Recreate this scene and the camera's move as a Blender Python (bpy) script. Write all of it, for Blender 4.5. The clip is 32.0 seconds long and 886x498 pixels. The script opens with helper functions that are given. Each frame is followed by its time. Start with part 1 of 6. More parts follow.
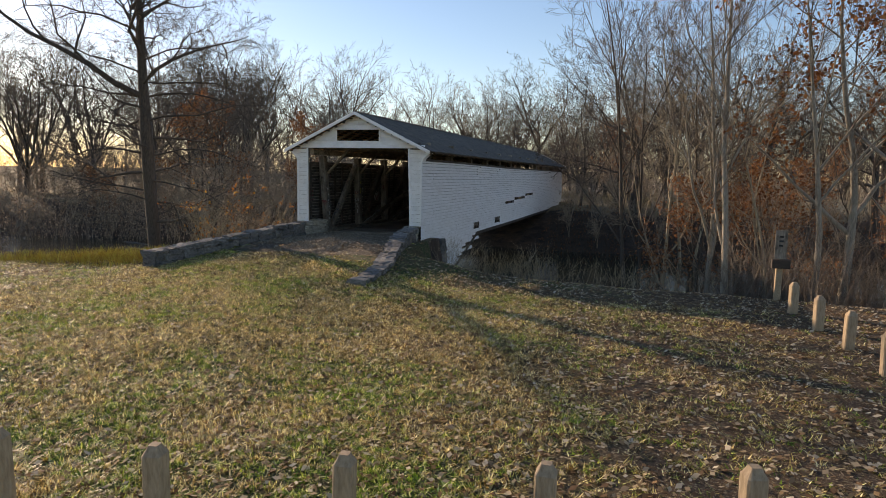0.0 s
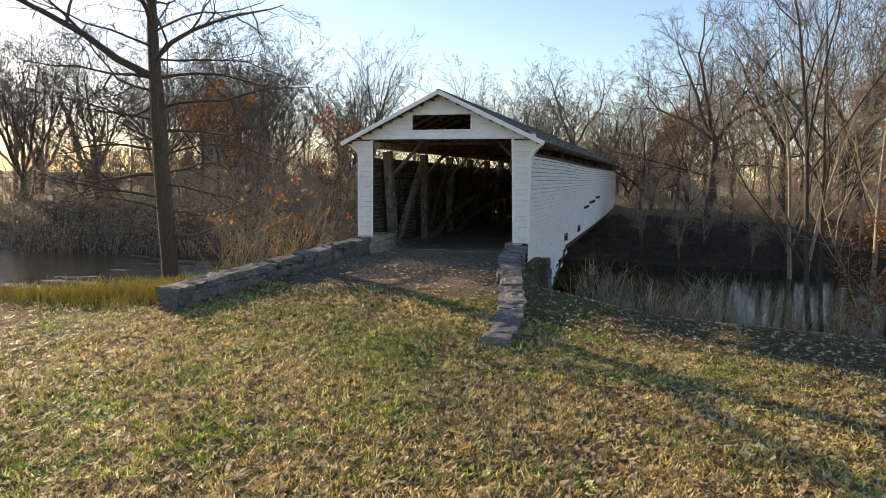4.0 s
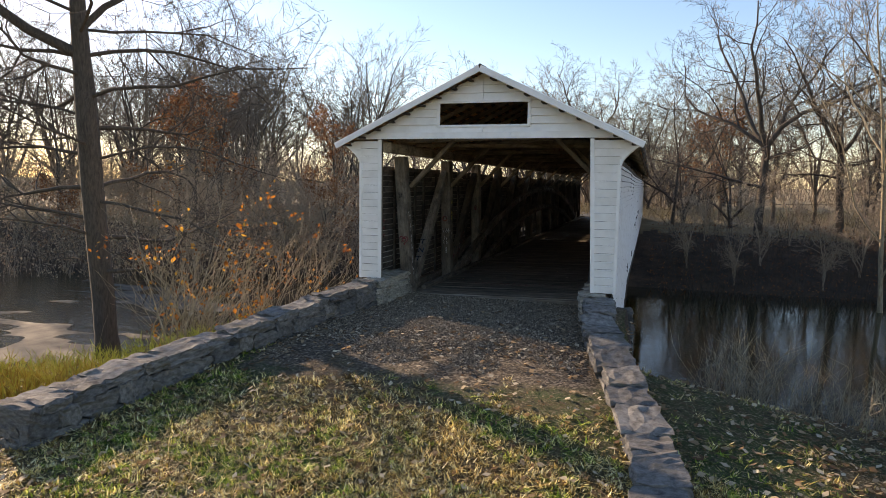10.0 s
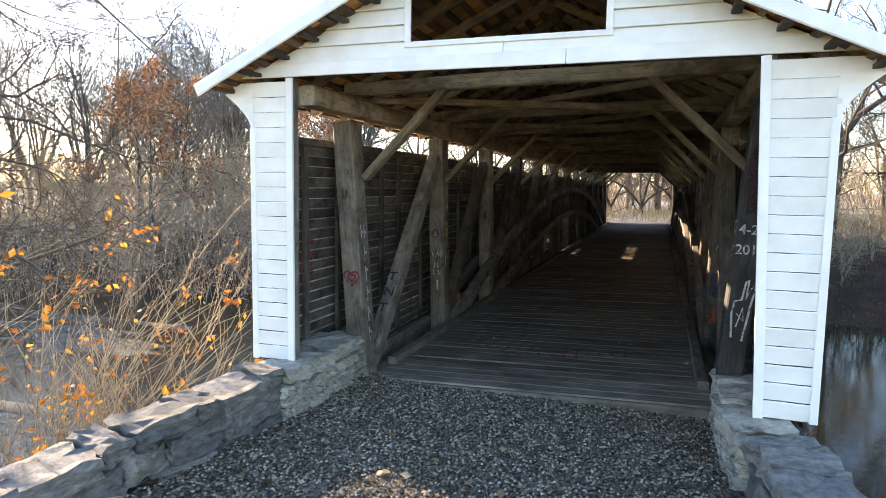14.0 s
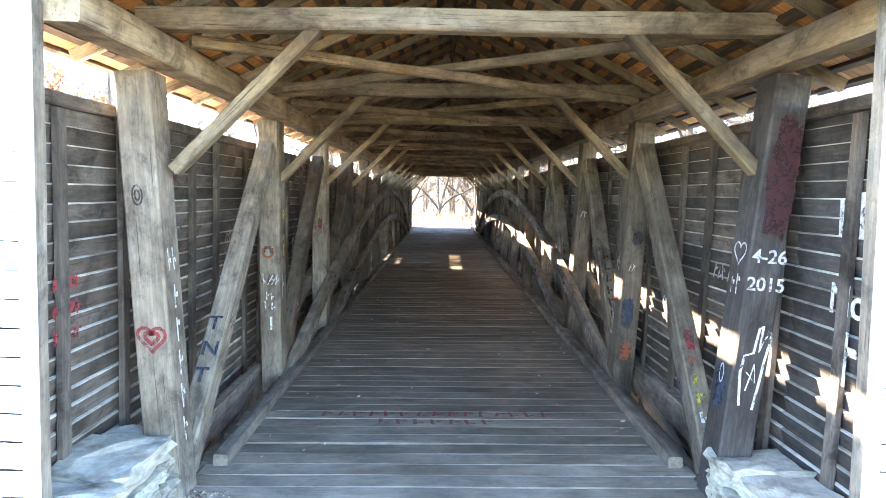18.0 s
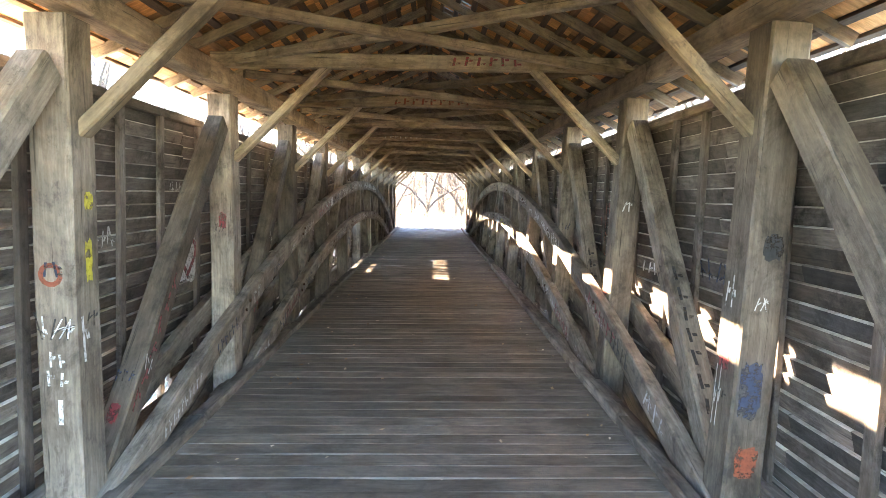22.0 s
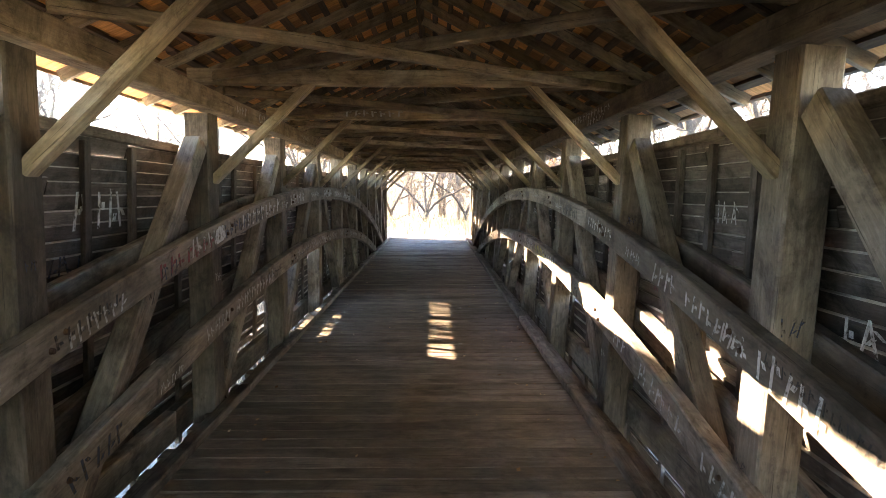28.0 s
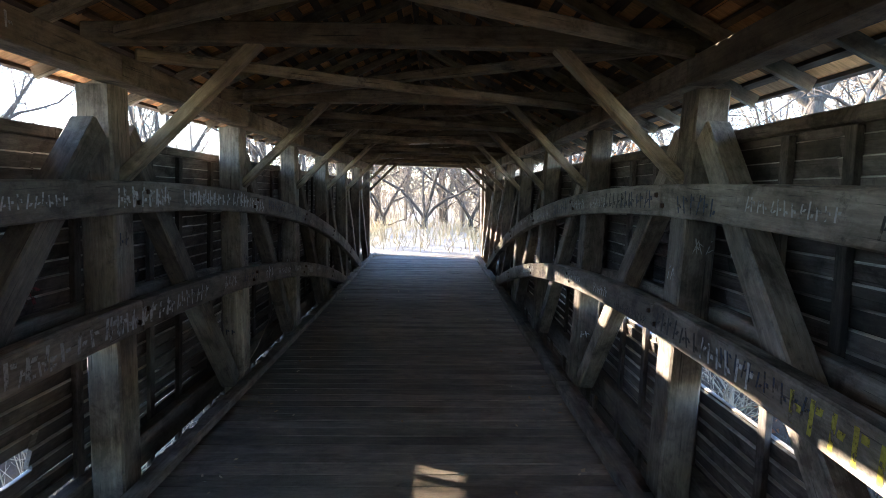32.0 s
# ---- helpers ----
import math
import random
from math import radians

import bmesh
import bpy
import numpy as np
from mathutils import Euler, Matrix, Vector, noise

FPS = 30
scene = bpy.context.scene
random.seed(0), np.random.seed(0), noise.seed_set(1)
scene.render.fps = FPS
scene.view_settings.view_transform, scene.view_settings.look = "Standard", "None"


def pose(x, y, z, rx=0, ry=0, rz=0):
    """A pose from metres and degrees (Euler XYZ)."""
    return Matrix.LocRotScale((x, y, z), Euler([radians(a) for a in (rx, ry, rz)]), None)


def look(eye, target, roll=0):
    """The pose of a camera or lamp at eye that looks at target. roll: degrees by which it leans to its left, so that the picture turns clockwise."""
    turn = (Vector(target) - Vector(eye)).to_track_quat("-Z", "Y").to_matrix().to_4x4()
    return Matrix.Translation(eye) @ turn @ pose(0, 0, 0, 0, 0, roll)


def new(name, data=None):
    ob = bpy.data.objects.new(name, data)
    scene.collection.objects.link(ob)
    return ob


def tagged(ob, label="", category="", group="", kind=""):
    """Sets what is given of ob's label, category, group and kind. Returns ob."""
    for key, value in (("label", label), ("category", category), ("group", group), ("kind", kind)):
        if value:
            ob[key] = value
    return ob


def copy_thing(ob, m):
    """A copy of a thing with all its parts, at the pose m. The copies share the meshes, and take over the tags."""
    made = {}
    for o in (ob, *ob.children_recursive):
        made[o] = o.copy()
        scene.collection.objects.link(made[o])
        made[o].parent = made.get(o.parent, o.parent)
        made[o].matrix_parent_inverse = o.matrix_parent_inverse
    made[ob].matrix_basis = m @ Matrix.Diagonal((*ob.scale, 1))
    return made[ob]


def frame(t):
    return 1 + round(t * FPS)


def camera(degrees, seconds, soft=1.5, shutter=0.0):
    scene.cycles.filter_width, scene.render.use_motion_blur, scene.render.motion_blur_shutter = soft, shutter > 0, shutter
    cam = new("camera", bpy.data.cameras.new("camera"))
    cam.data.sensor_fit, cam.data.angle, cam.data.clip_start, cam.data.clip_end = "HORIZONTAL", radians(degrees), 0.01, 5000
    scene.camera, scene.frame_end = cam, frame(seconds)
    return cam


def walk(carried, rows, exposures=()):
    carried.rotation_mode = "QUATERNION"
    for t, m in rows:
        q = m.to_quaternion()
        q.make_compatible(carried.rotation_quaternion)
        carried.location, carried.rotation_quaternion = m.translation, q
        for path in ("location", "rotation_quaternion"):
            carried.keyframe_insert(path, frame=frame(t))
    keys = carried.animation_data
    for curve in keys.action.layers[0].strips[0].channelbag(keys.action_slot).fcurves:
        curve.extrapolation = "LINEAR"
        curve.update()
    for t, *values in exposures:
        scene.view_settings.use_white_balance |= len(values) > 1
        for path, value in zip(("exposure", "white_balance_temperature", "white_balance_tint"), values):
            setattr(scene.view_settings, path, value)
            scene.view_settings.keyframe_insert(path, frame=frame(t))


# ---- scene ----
cam = camera(70.3, 32.0, soft=0.8)
PATH = [
    (0, (10.693, -22.090, 2.442), (10.078, -20.202, 2.203), 1.2),
    (0.5, (10.390, -21.257, 2.426), (9.777, -19.368, 2.187), 1.2),
    (1, (10.155, -20.199, 2.371), (9.535, -18.313, 2.130), 1),
    (1.5, (9.807, -19.325, 2.359), (9.186, -17.439, 2.120), 1),
    (2, (9.072, -18.714, 2.351), (8.448, -16.829, 2.112), 0.9),
    (2.5, (8.093, -18.348, 2.380), (7.467, -16.464, 2.137), 0.9),
    (3, (7.057, -18.021, 2.325), (6.430, -16.137, 2.086), 0.8),
    (3.5, (6.460, -17.743, 2.303), (5.827, -15.860, 2.068), 0.7),
    (5.5, (4.357, -15.626, 2.330), (3.738, -13.738, 2.101), 1.1),
    (6, (4.190, -15.329, 2.373), (3.569, -13.442, 2.145), 1.1),
    (6.5, (4.126, -15.288, 2.418), (3.508, -13.400, 2.188), 1.1),
    (7, (4.037, -15.041, 2.480), (3.416, -13.154, 2.250), 1.1),
    (7.5, (3.873, -14.553, 2.470), (3.249, -12.666, 2.245), 1.1),
    (8, (3.668, -13.967, 2.467), (3.042, -12.081, 2.244), 1),
    (8.5, (3.560, -13.559, 2.475), (2.931, -11.673, 2.253), 1),
    (9, (3.539, -13.125, 2.524), (2.900, -11.243, 2.299), 0.9),
    (9.5, (3.327, -12.747, 2.423), (2.708, -10.857, 2.218), 0.9),
    (10, (3.165, -12.053, 2.472), (2.546, -10.163, 2.261), 0.9),
    (10.5, (3.110, -11.254, 2.243), (2.467, -9.368, 2.068), 1.2),
    (11, (2.898, -10.292, 2.146), (2.245, -8.408, 1.989), 1.2),
    (11.5, (2.703, -9.359, 2.154), (2.037, -7.480, 2.000), 1.3),
    (12, (2.458, -8.468, 2.238), (1.784, -6.592, 2.074), 1.2),
    (12.5, (2.237, -7.682, 2.246), (1.553, -5.809, 2.085), 1.2),
    (13, (1.767, -6.899, 2.405), (1.125, -5.016, 2.202), 0.7),
    (13.5, (1.512, -6.151, 2.302), (0.867, -4.268, 2.102), 0.8),
    (15.5, (0.945, -4.785, 2.260), (0.309, -2.899, 2.060), 1.2),
    (16, (0.747, -4.731, 2.277), (0.228, -2.809, 2.079), 1.6),
    (16.5, (0.507, -4.575, 2.287), (0.436, -2.585, 2.104), 2.2),
    (16.6, (0.432, -4.536, 2.247), (0.393, -2.544, 2.071), 1.6),
    (17, (0.289, -4.181, 2.289), (0.280, -2.189, 2.109), 2.1),
    (17.5, (0.071, -3.610, 2.301), (0.075, -1.618, 2.122), 2.2),
    (18, (-0.100, -3.187, 2.262), (-0.089, -1.195, 2.085), 2.1),
    (18.5, (-0.232, -2.934, 2.240), (-0.213, -0.942, 2.064), 2.1),
    (19, (-0.201, -2.738, 2.210), (-0.176, -0.746, 2.037), 2),
    (19.5, (-0.011, -2.427, 2.174), (0.019, -0.434, 2.006), 2.1),
    (20, (0.122, -2.074, 2.102), (0.155, -0.081, 1.937), 2.2),
    (20.5, (0.297, -1.762, 1.990), (0.330, 0.231, 1.826), 2),
    (21, (0.333, -1.269, 1.984), (0.368, 0.724, 1.818), 1.9),
    (21.5, (0.231, -0.409, 2.019), (0.268, 1.583, 1.848), 2.1),
    (22, (0.148, 0.455, 2.062), (0.188, 2.447, 1.888), 2.2),
    (22.5, (0.077, 1.441, 2.092), (0.118, 3.433, 1.919), 2),
    (23, (0.008, 2.260, 2.123), (0.049, 4.252, 1.951), 2),
    (23.5, (-0.056, 2.981, 2.172), (-0.017, 4.973, 1.998), 2),
    (24, (-0.094, 3.588, 2.220), (-0.056, 5.580, 2.045), 1.9),
    (24.5, (-0.095, 4.277, 2.260), (-0.056, 6.269, 2.085), 1.9),
    (25, (-0.066, 4.766, 2.278), (-0.027, 6.758, 2.101), 2),
    (25.5, (0.031, 5.053, 2.295), (0.069, 7.045, 2.117), 1.9),
    (27.5, (0.161, 6.213, 2.333), (0.197, 8.204, 2.156), 1.9),
    (28, (0.246, 6.890, 2.313), (0.282, 8.882, 2.135), 1.9),
    (28.5, (0.336, 7.671, 2.321), (0.372, 9.663, 2.143), 1.7),
    (29, (0.441, 8.660, 2.323), (0.481, 10.652, 2.146), 1.5),
    (29.5, (0.389, 9.462, 2.315), (0.428, 11.455, 2.139), 1.7),
    (30, (0.291, 10.460, 2.321), (0.333, 12.452, 2.143), 1.6),
    (30.5, (0.261, 11.527, 2.307), (0.304, 13.519, 2.129), 1.5),
    (31, (0.318, 12.670, 2.306), (0.355, 14.662, 2.130), 1.8),
    (31.5, (0.356, 13.774, 2.296), (0.394, 15.766, 2.127), 1.7),
    (32, (0.316, 14.753, 2.338), (0.350, 16.746, 2.163), 2.1),
]
walk(cam, [(t, look(eye, target, roll)) for t, eye, target, roll in PATH],
     exposures=[(0, 0.28, 7600, 21), (2, 0.56, 7700, 21), (4, 0.74, 7800, 21), (10, 0.82, 7800, 22), (12, 1.54, 7700, 21), (13.5, 2.10, 7500, 19), (15.5, 3.18, 7200, 18), (17, 4.00, 7000, 18), (18, 4.80, 6900, 19), (19, 5.20, 6800, 20), (20, 5.36, 6800, 20),
                (21, 5.54, 7000, 21), (22, 5.54, 7300, 21), (25, 5.14, 7800, 22), (28, 4.80, 7500, 20), (30, 4.13, 6900, 18), (31, 3.90, 6400, 17), (32, 3.74, 6000, 15)])

# ---------------------------------------------------------------- light
SUN_AZ, SUN_EL = 65.0, 18.65          # degrees left of +y, degrees up
sun_dir = Vector((-math.sin(radians(SUN_AZ)) * math.cos(radians(SUN_EL)), math.cos(radians(SUN_AZ)) * math.cos(radians(SUN_EL)), math.sin(radians(SUN_EL))))
world = bpy.data.worlds.new("world")
scene.world = world
world.use_nodes = True
wn, wl = world.node_tree.nodes, world.node_tree.links
sky = wn.new("ShaderNodeTexSky")
sky.sky_type, sky.sun_disc = "NISHITA", False
sky.sun_elevation, sky.sun_rotation = radians(SUN_EL), radians(-SUN_AZ)
sky.air_density, sky.dust_density, sky.ozone_density = 1.0, 0.25, 2.6
wn["Background"].inputs["Strength"].default_value = 0.15
pale = wn.new("ShaderNodeHueSaturation")           # thin autumn haze pales the sky
pale.inputs["Saturation"].default_value = 1.08
wl.new(sky.outputs[0], pale.inputs["Color"])
wl.new(pale.outputs[0], wn["Background"].inputs["Color"])
sun = new("sun", bpy.data.lights.new("sun", "SUN"))
sun.data.energy, sun.data.angle, sun.data.color = 5.0, radians(0.6), (1.0, 0.85, 0.64)
sun.matrix_world = look(sun_dir * 100, (0, 0, 0))


# ---------------------------------------------------------------- materials
def mat(name, build, rough=0.8, metal=0.0):
    m = bpy.data.materials.new(name)
    m.use_nodes = True
    nt = m.node_tree
    b = nt.nodes["Principled BSDF"]
    b.inputs["Roughness"].default_value = rough
    b.inputs["Metallic"].default_value = metal
    build(nt, b)
    return m


def coords(nt, scale=(1, 1, 1), space="Object", by_object=False):
    tc = nt.nodes.new("ShaderNodeTexCoord")
    mp = nt.nodes.new("ShaderNodeMapping")
    mp.inputs["Scale"].default_value = scale
    nt.links.new(tc.outputs[space], mp.inputs["Vector"])
    if by_object:
        oi = nt.nodes.new("ShaderNodeObjectInfo")
        mu = nt.nodes.new("ShaderNodeMath")
        mu.operation = "MULTIPLY"
        mu.inputs[1].default_value = 57.0
        nt.links.new(oi.outputs["Random"], mu.inputs[0])
        nt.links.new(mu.outputs[0], mp.inputs["Location"])
    return mp.outputs[0]


def noise_tex(nt, vec, scale, detail=4.0, rough=0.6, distort=0.0):
    n = nt.nodes.new("ShaderNodeTexNoise")
    n.inputs["Scale"].default_value, n.inputs["Detail"].default_value = scale, detail
    n.inputs["Roughness"].default_value, n.inputs["Distortion"].default_value = rough, distort
    nt.links.new(vec, n.inputs["Vector"])
    return n.outputs["Fac"]


def ramp(nt, fac, *stops):
    r = nt.nodes.new("ShaderNodeValToRGB")
    el = r.color_ramp.elements
    while len(el) < len(stops):
        el.new(0.5)
    for e, (p, c) in zip(el, stops):
        e.position, e.color = p, (*c, 1)
    nt.links.new(fac, r.inputs[0])
    return r.outputs[0]


def blend(nt, fac, a, b, kind="MIX"):
    m = nt.nodes.new("ShaderNodeMix")
    m.data_type, m.blend_type = "RGBA", kind
    for sock, v in ((m.inputs[0], fac), (m.inputs[6], a), (m.inputs[7], b)):
        if hasattr(v, "is_output"):
            nt.links.new(v, sock)
        else:
            sock.default_value = v if not isinstance(v, tuple) else (*v, 1)
    return m.outputs[2]


def bump(nt, b, h, strength, dist=0.01):
    n = nt.nodes.new("ShaderNodeBump")
    n.inputs["Strength"].default_value, n.inputs["Distance"].default_value = strength, dist
    nt.links.new(h, n.inputs["Height"])
    nt.links.new(n.outputs[0], b.inputs["Normal"])


def object_random(nt):
    return nt.nodes.new("ShaderNodeObjectInfo").outputs["Random"]


def island_random(nt):
    return nt.nodes.new("ShaderNodeNewGeometry").outputs["Random Per Island"]


def wood(dark, mid, light, rough=0.85, spread=0.35, grime=0.5, along=1.0, cracks=0.75):
    """Weathered timber; the grain runs along the piece's own x."""
    def build(nt, b):
        v = coords(nt, (1.1 * along, 13, 13), by_object=True)
        g = noise_tex(nt, v, 2.6, 8, 0.7, 0.25)
        soft = lambda a: tuple(0.55 * p + 0.45 * q for p, q in zip(a, mid))
        c = ramp(nt, g, (0.28, soft(dark)), (0.50, mid), (0.76, soft(light)))
        # broad weathering, from silver grey to tan
        w = noise_tex(nt, coords(nt, (0.55, 1.1, 1.1), by_object=True), 1.5, 5, 0.6, 0.5)
        c = blend(nt, 1.0, c, ramp(nt, w, (0.32, (0.62, 0.58, 0.54)), (0.5, (1.0, 1.0, 1.0)), (0.68, (1.3, 1.33, 1.38))), "MULTIPLY")
        s = noise_tex(nt, coords(nt, (1, 1.5, 1.5), by_object=True), 2.3, 8, 0.75, 0.4)
        st = ramp(nt, s, (0.36, (1 - grime, 1 - grime * 1.02, 1 - grime * 1.05)), (0.50, (0.92, 0.92, 0.92)), (0.64, (1.28, 1.26, 1.22)))
        c = blend(nt, 1.0, c, st, "MULTIPLY")
        # drying cracks and dark blotches of old mould
        k = noise_tex(nt, coords(nt, (0.45, 20, 20), by_object=True), 3.0, 3, 0.55, 0.2)
        c = blend(nt, ramp(nt, k, (0.31, (cracks,) * 3), (0.35, (0, 0, 0))), c, (0.03, 0.024, 0.018))
        m = noise_tex(nt, coords(nt, (1.6, 2.2, 2.2), by_object=True), 4.0, 9, 0.8)
        c = blend(nt, ramp(nt, m, (0.56, (0, 0, 0)), (0.68, (min(1.0, grime * 1.2),) * 3)), c, (0.05, 0.042, 0.034))
        r = ramp(nt, object_random(nt), (0.0, (1 - spread, 1 - spread * 1.04, 1 - spread * 1.1)), (1.0, (1 + spread * 0.5,) * 3))
        c = blend(nt, 1.0, c, r, "MULTIPLY")
        nt.links.new(c, b.inputs["Base Color"])
        f = noise_tex(nt, coords(nt, (1.5, 30, 30), by_object=True), 4.0, 6, 0.7)
        bump(nt, b, f, 0.5, 0.006)
    return build


M_WOOD = mat("weathered_timber", wood((0.070, 0.057, 0.045), (0.20, 0.170, 0.135), (0.40, 0.355, 0.295), grime=0.65, spread=0.5))
M_DECK = mat("worn_deck_plank", wood((0.125, 0.102, 0.078), (0.225, 0.188, 0.145), (0.325, 0.28, 0.222), spread=0.3, grime=0.42, cracks=0.6), 0.72)
M_SIDE_IN = mat("bare_siding", wood((0.040, 0.032, 0.027), (0.108, 0.090, 0.076), (0.25, 0.23, 0.21), grime=0.8, spread=0.5))
M_TIE = mat("tan_roof_timber", wood((0.105, 0.078, 0.052), (0.265, 0.212, 0.145), (0.46, 0.385, 0.28), grime=0.6, spread=0.5))
# Paler than the boards, to put the light their ledges catch into the colour.
M_EDGE = mat("lit_board_edge", wood((0.26, 0.235, 0.20), (0.44, 0.41, 0.36), (0.60, 0.57, 0.52), grime=0.5))
# Near-black timber: the stained first east post and the darker boards beside it.
M_BLACKISH = mat("blackish_timber", wood((0.020, 0.018, 0.018), (0.052, 0.047, 0.045), (0.15, 0.14, 0.135), grime=0.7))


def white_paint(nt, b):
    v = coords(nt, (1, 1, 1), by_object=True)
    n = noise_tex(nt, v, 2.2, 5, 0.6)
    c = ramp(nt, n, (0.3, (0.72, 0.715, 0.69)), (0.6, (0.84, 0.84, 0.83)))
    p = noise_tex(nt, coords(nt, (1.5, 20, 20), by_object=True), 4, 7, 0.75)
    k = ramp(nt, p, (0.69, (0, 0, 0)), (0.74, (1, 1, 1)))
    c = blend(nt, k, c, (0.36, 0.31, 0.26))
    # the lap's shadow line, painted as a ragged brown strip along each lower edge
    sep = nt.nodes.new("ShaderNodeSeparateXYZ")
    nt.links.new(coords(nt), sep.inputs[0])
    e = nt.nodes.new("ShaderNodeMath")
    e.operation = "MULTIPLY_ADD"
    e.inputs[1].default_value, e.inputs[2].default_value = 0.03, -0.015
    nt.links.new(noise_tex(nt, coords(nt, (6, 1, 1), by_object=True), 2.0, 5, 0.7), e.inputs[0])
    lo = nt.nodes.new("ShaderNodeMath")
    nt.links.new(sep.outputs["Z"], lo.inputs[0])
    nt.links.new(e.outputs[0], lo.inputs[1])
    edge = nt.nodes.new("ShaderNodeMapRange")
    edge.inputs["From Min"].default_value, edge.inputs["From Max"].default_value = -0.068, -0.080
    nt.links.new(lo.outputs[0], edge.inputs["Value"])
    c = blend(nt, edge.outputs[0], c, (0.24, 0.215, 0.19))
    nt.links.new(c, b.inputs["Base Color"])
    bump(nt, b, p, 0.25, 0.004)


M_WHITE = mat("white_painted_board", white_paint, 0.6)


def shingle(nt, b):
    n = noise_tex(nt, coords(nt), 9.0, 5, 0.7)
    c = ramp(nt, n, (0.3, (0.05, 0.045, 0.035)), (0.7, (0.13, 0.115, 0.09)))
    r = ramp(nt, island_random(nt), (0, (0.7, 0.7, 0.7)), (1, (1.25, 1.2, 1.1)))
    nt.links.new(blend(nt, 1.0, c, r, "MULTIPLY"), b.inputs["Base Color"])
    bump(nt, b, n, 0.5, 0.01)


M_SHINGLE = mat("wood_shingle", shingle, 0.9)


def lath(nt, b):
    v = coords(nt, (2.5, 12, 2.5))
    g = noise_tex(nt, v, 2.5, 6, 0.7)
    c = ramp(nt, g, (0.3, (0.36, 0.19, 0.075)), (0.7, (0.74, 0.46, 0.22)))
    r = ramp(nt, island_random(nt), (0, (0.22, 0.21, 0.2)), (0.3, (0.55, 0.5, 0.47)), (0.6, (0.95, 0.85, 0.76)), (0.85, (1.15, 0.92, 0.7)), (1, (1.35, 1.2, 1.0)))
    nt.links.new(blend(nt, 1.0, c, r, "MULTIPLY"), b.inputs["Base Color"])


M_LATH = mat("orange_brown_shingle_back", lath, 0.9)


def strip(nt, b):
    g = noise_tex(nt, coords(nt, (12, 1.2, 12)), 2.5, 6, 0.7)
    c = ramp(nt, g, (0.3, (0.060, 0.040, 0.026)), (0.7, (0.165, 0.118, 0.076)))
    r = ramp(nt, island_random(nt), (0, (0.6, 0.6, 0.6)), (0.8, (1.0, 0.95, 0.9)), (1, (1.9, 1.6, 1.25)))
    nt.links.new(blend(nt, 1.0, c, r, "MULTIPLY"), b.inputs["Base Color"])
    bump(nt, b, g, 0.4, 0.006)


M_STRIP = mat("dark_roof_lath", strip, 0.9)


def stone(a, c2, moss=0.0):
    def build(nt, b):
        n = noise_tex(nt, coords(nt, by_object=True), 5.0, 7, 0.65)
        c = ramp(nt, n, (0.3, a), (0.7, c2))
        m = noise_tex(nt, coords(nt, by_object=True), 1.6, 4, 0.6)
        k = ramp(nt, m, (0.55, (0, 0, 0)), (0.7, (1, 1, 1)))
        c = blend(nt, k, c, (0.12, 0.11, 0.085))
        r = ramp(nt, object_random(nt), (0, (0.65, 0.66, 0.68)), (1, (1.2, 1.18, 1.15)))
        nt.links.new(blend(nt, 1.0, c, r, "MULTIPLY"), b.inputs["Base Color"])
        f = noise_tex(nt, coords(nt, by_object=True), 22.0, 6, 0.7)
        bump(nt, b, f, 0.7, 0.02)
    return build


M_STONE = mat("grey_limestone", stone((0.05, 0.049, 0.047), (0.27, 0.265, 0.25)), 0.9)


M_STONE_PALE = mat("pale_buff_limestone", stone((0.26, 0.245, 0.20), (0.56, 0.53, 0.45)), 0.9)


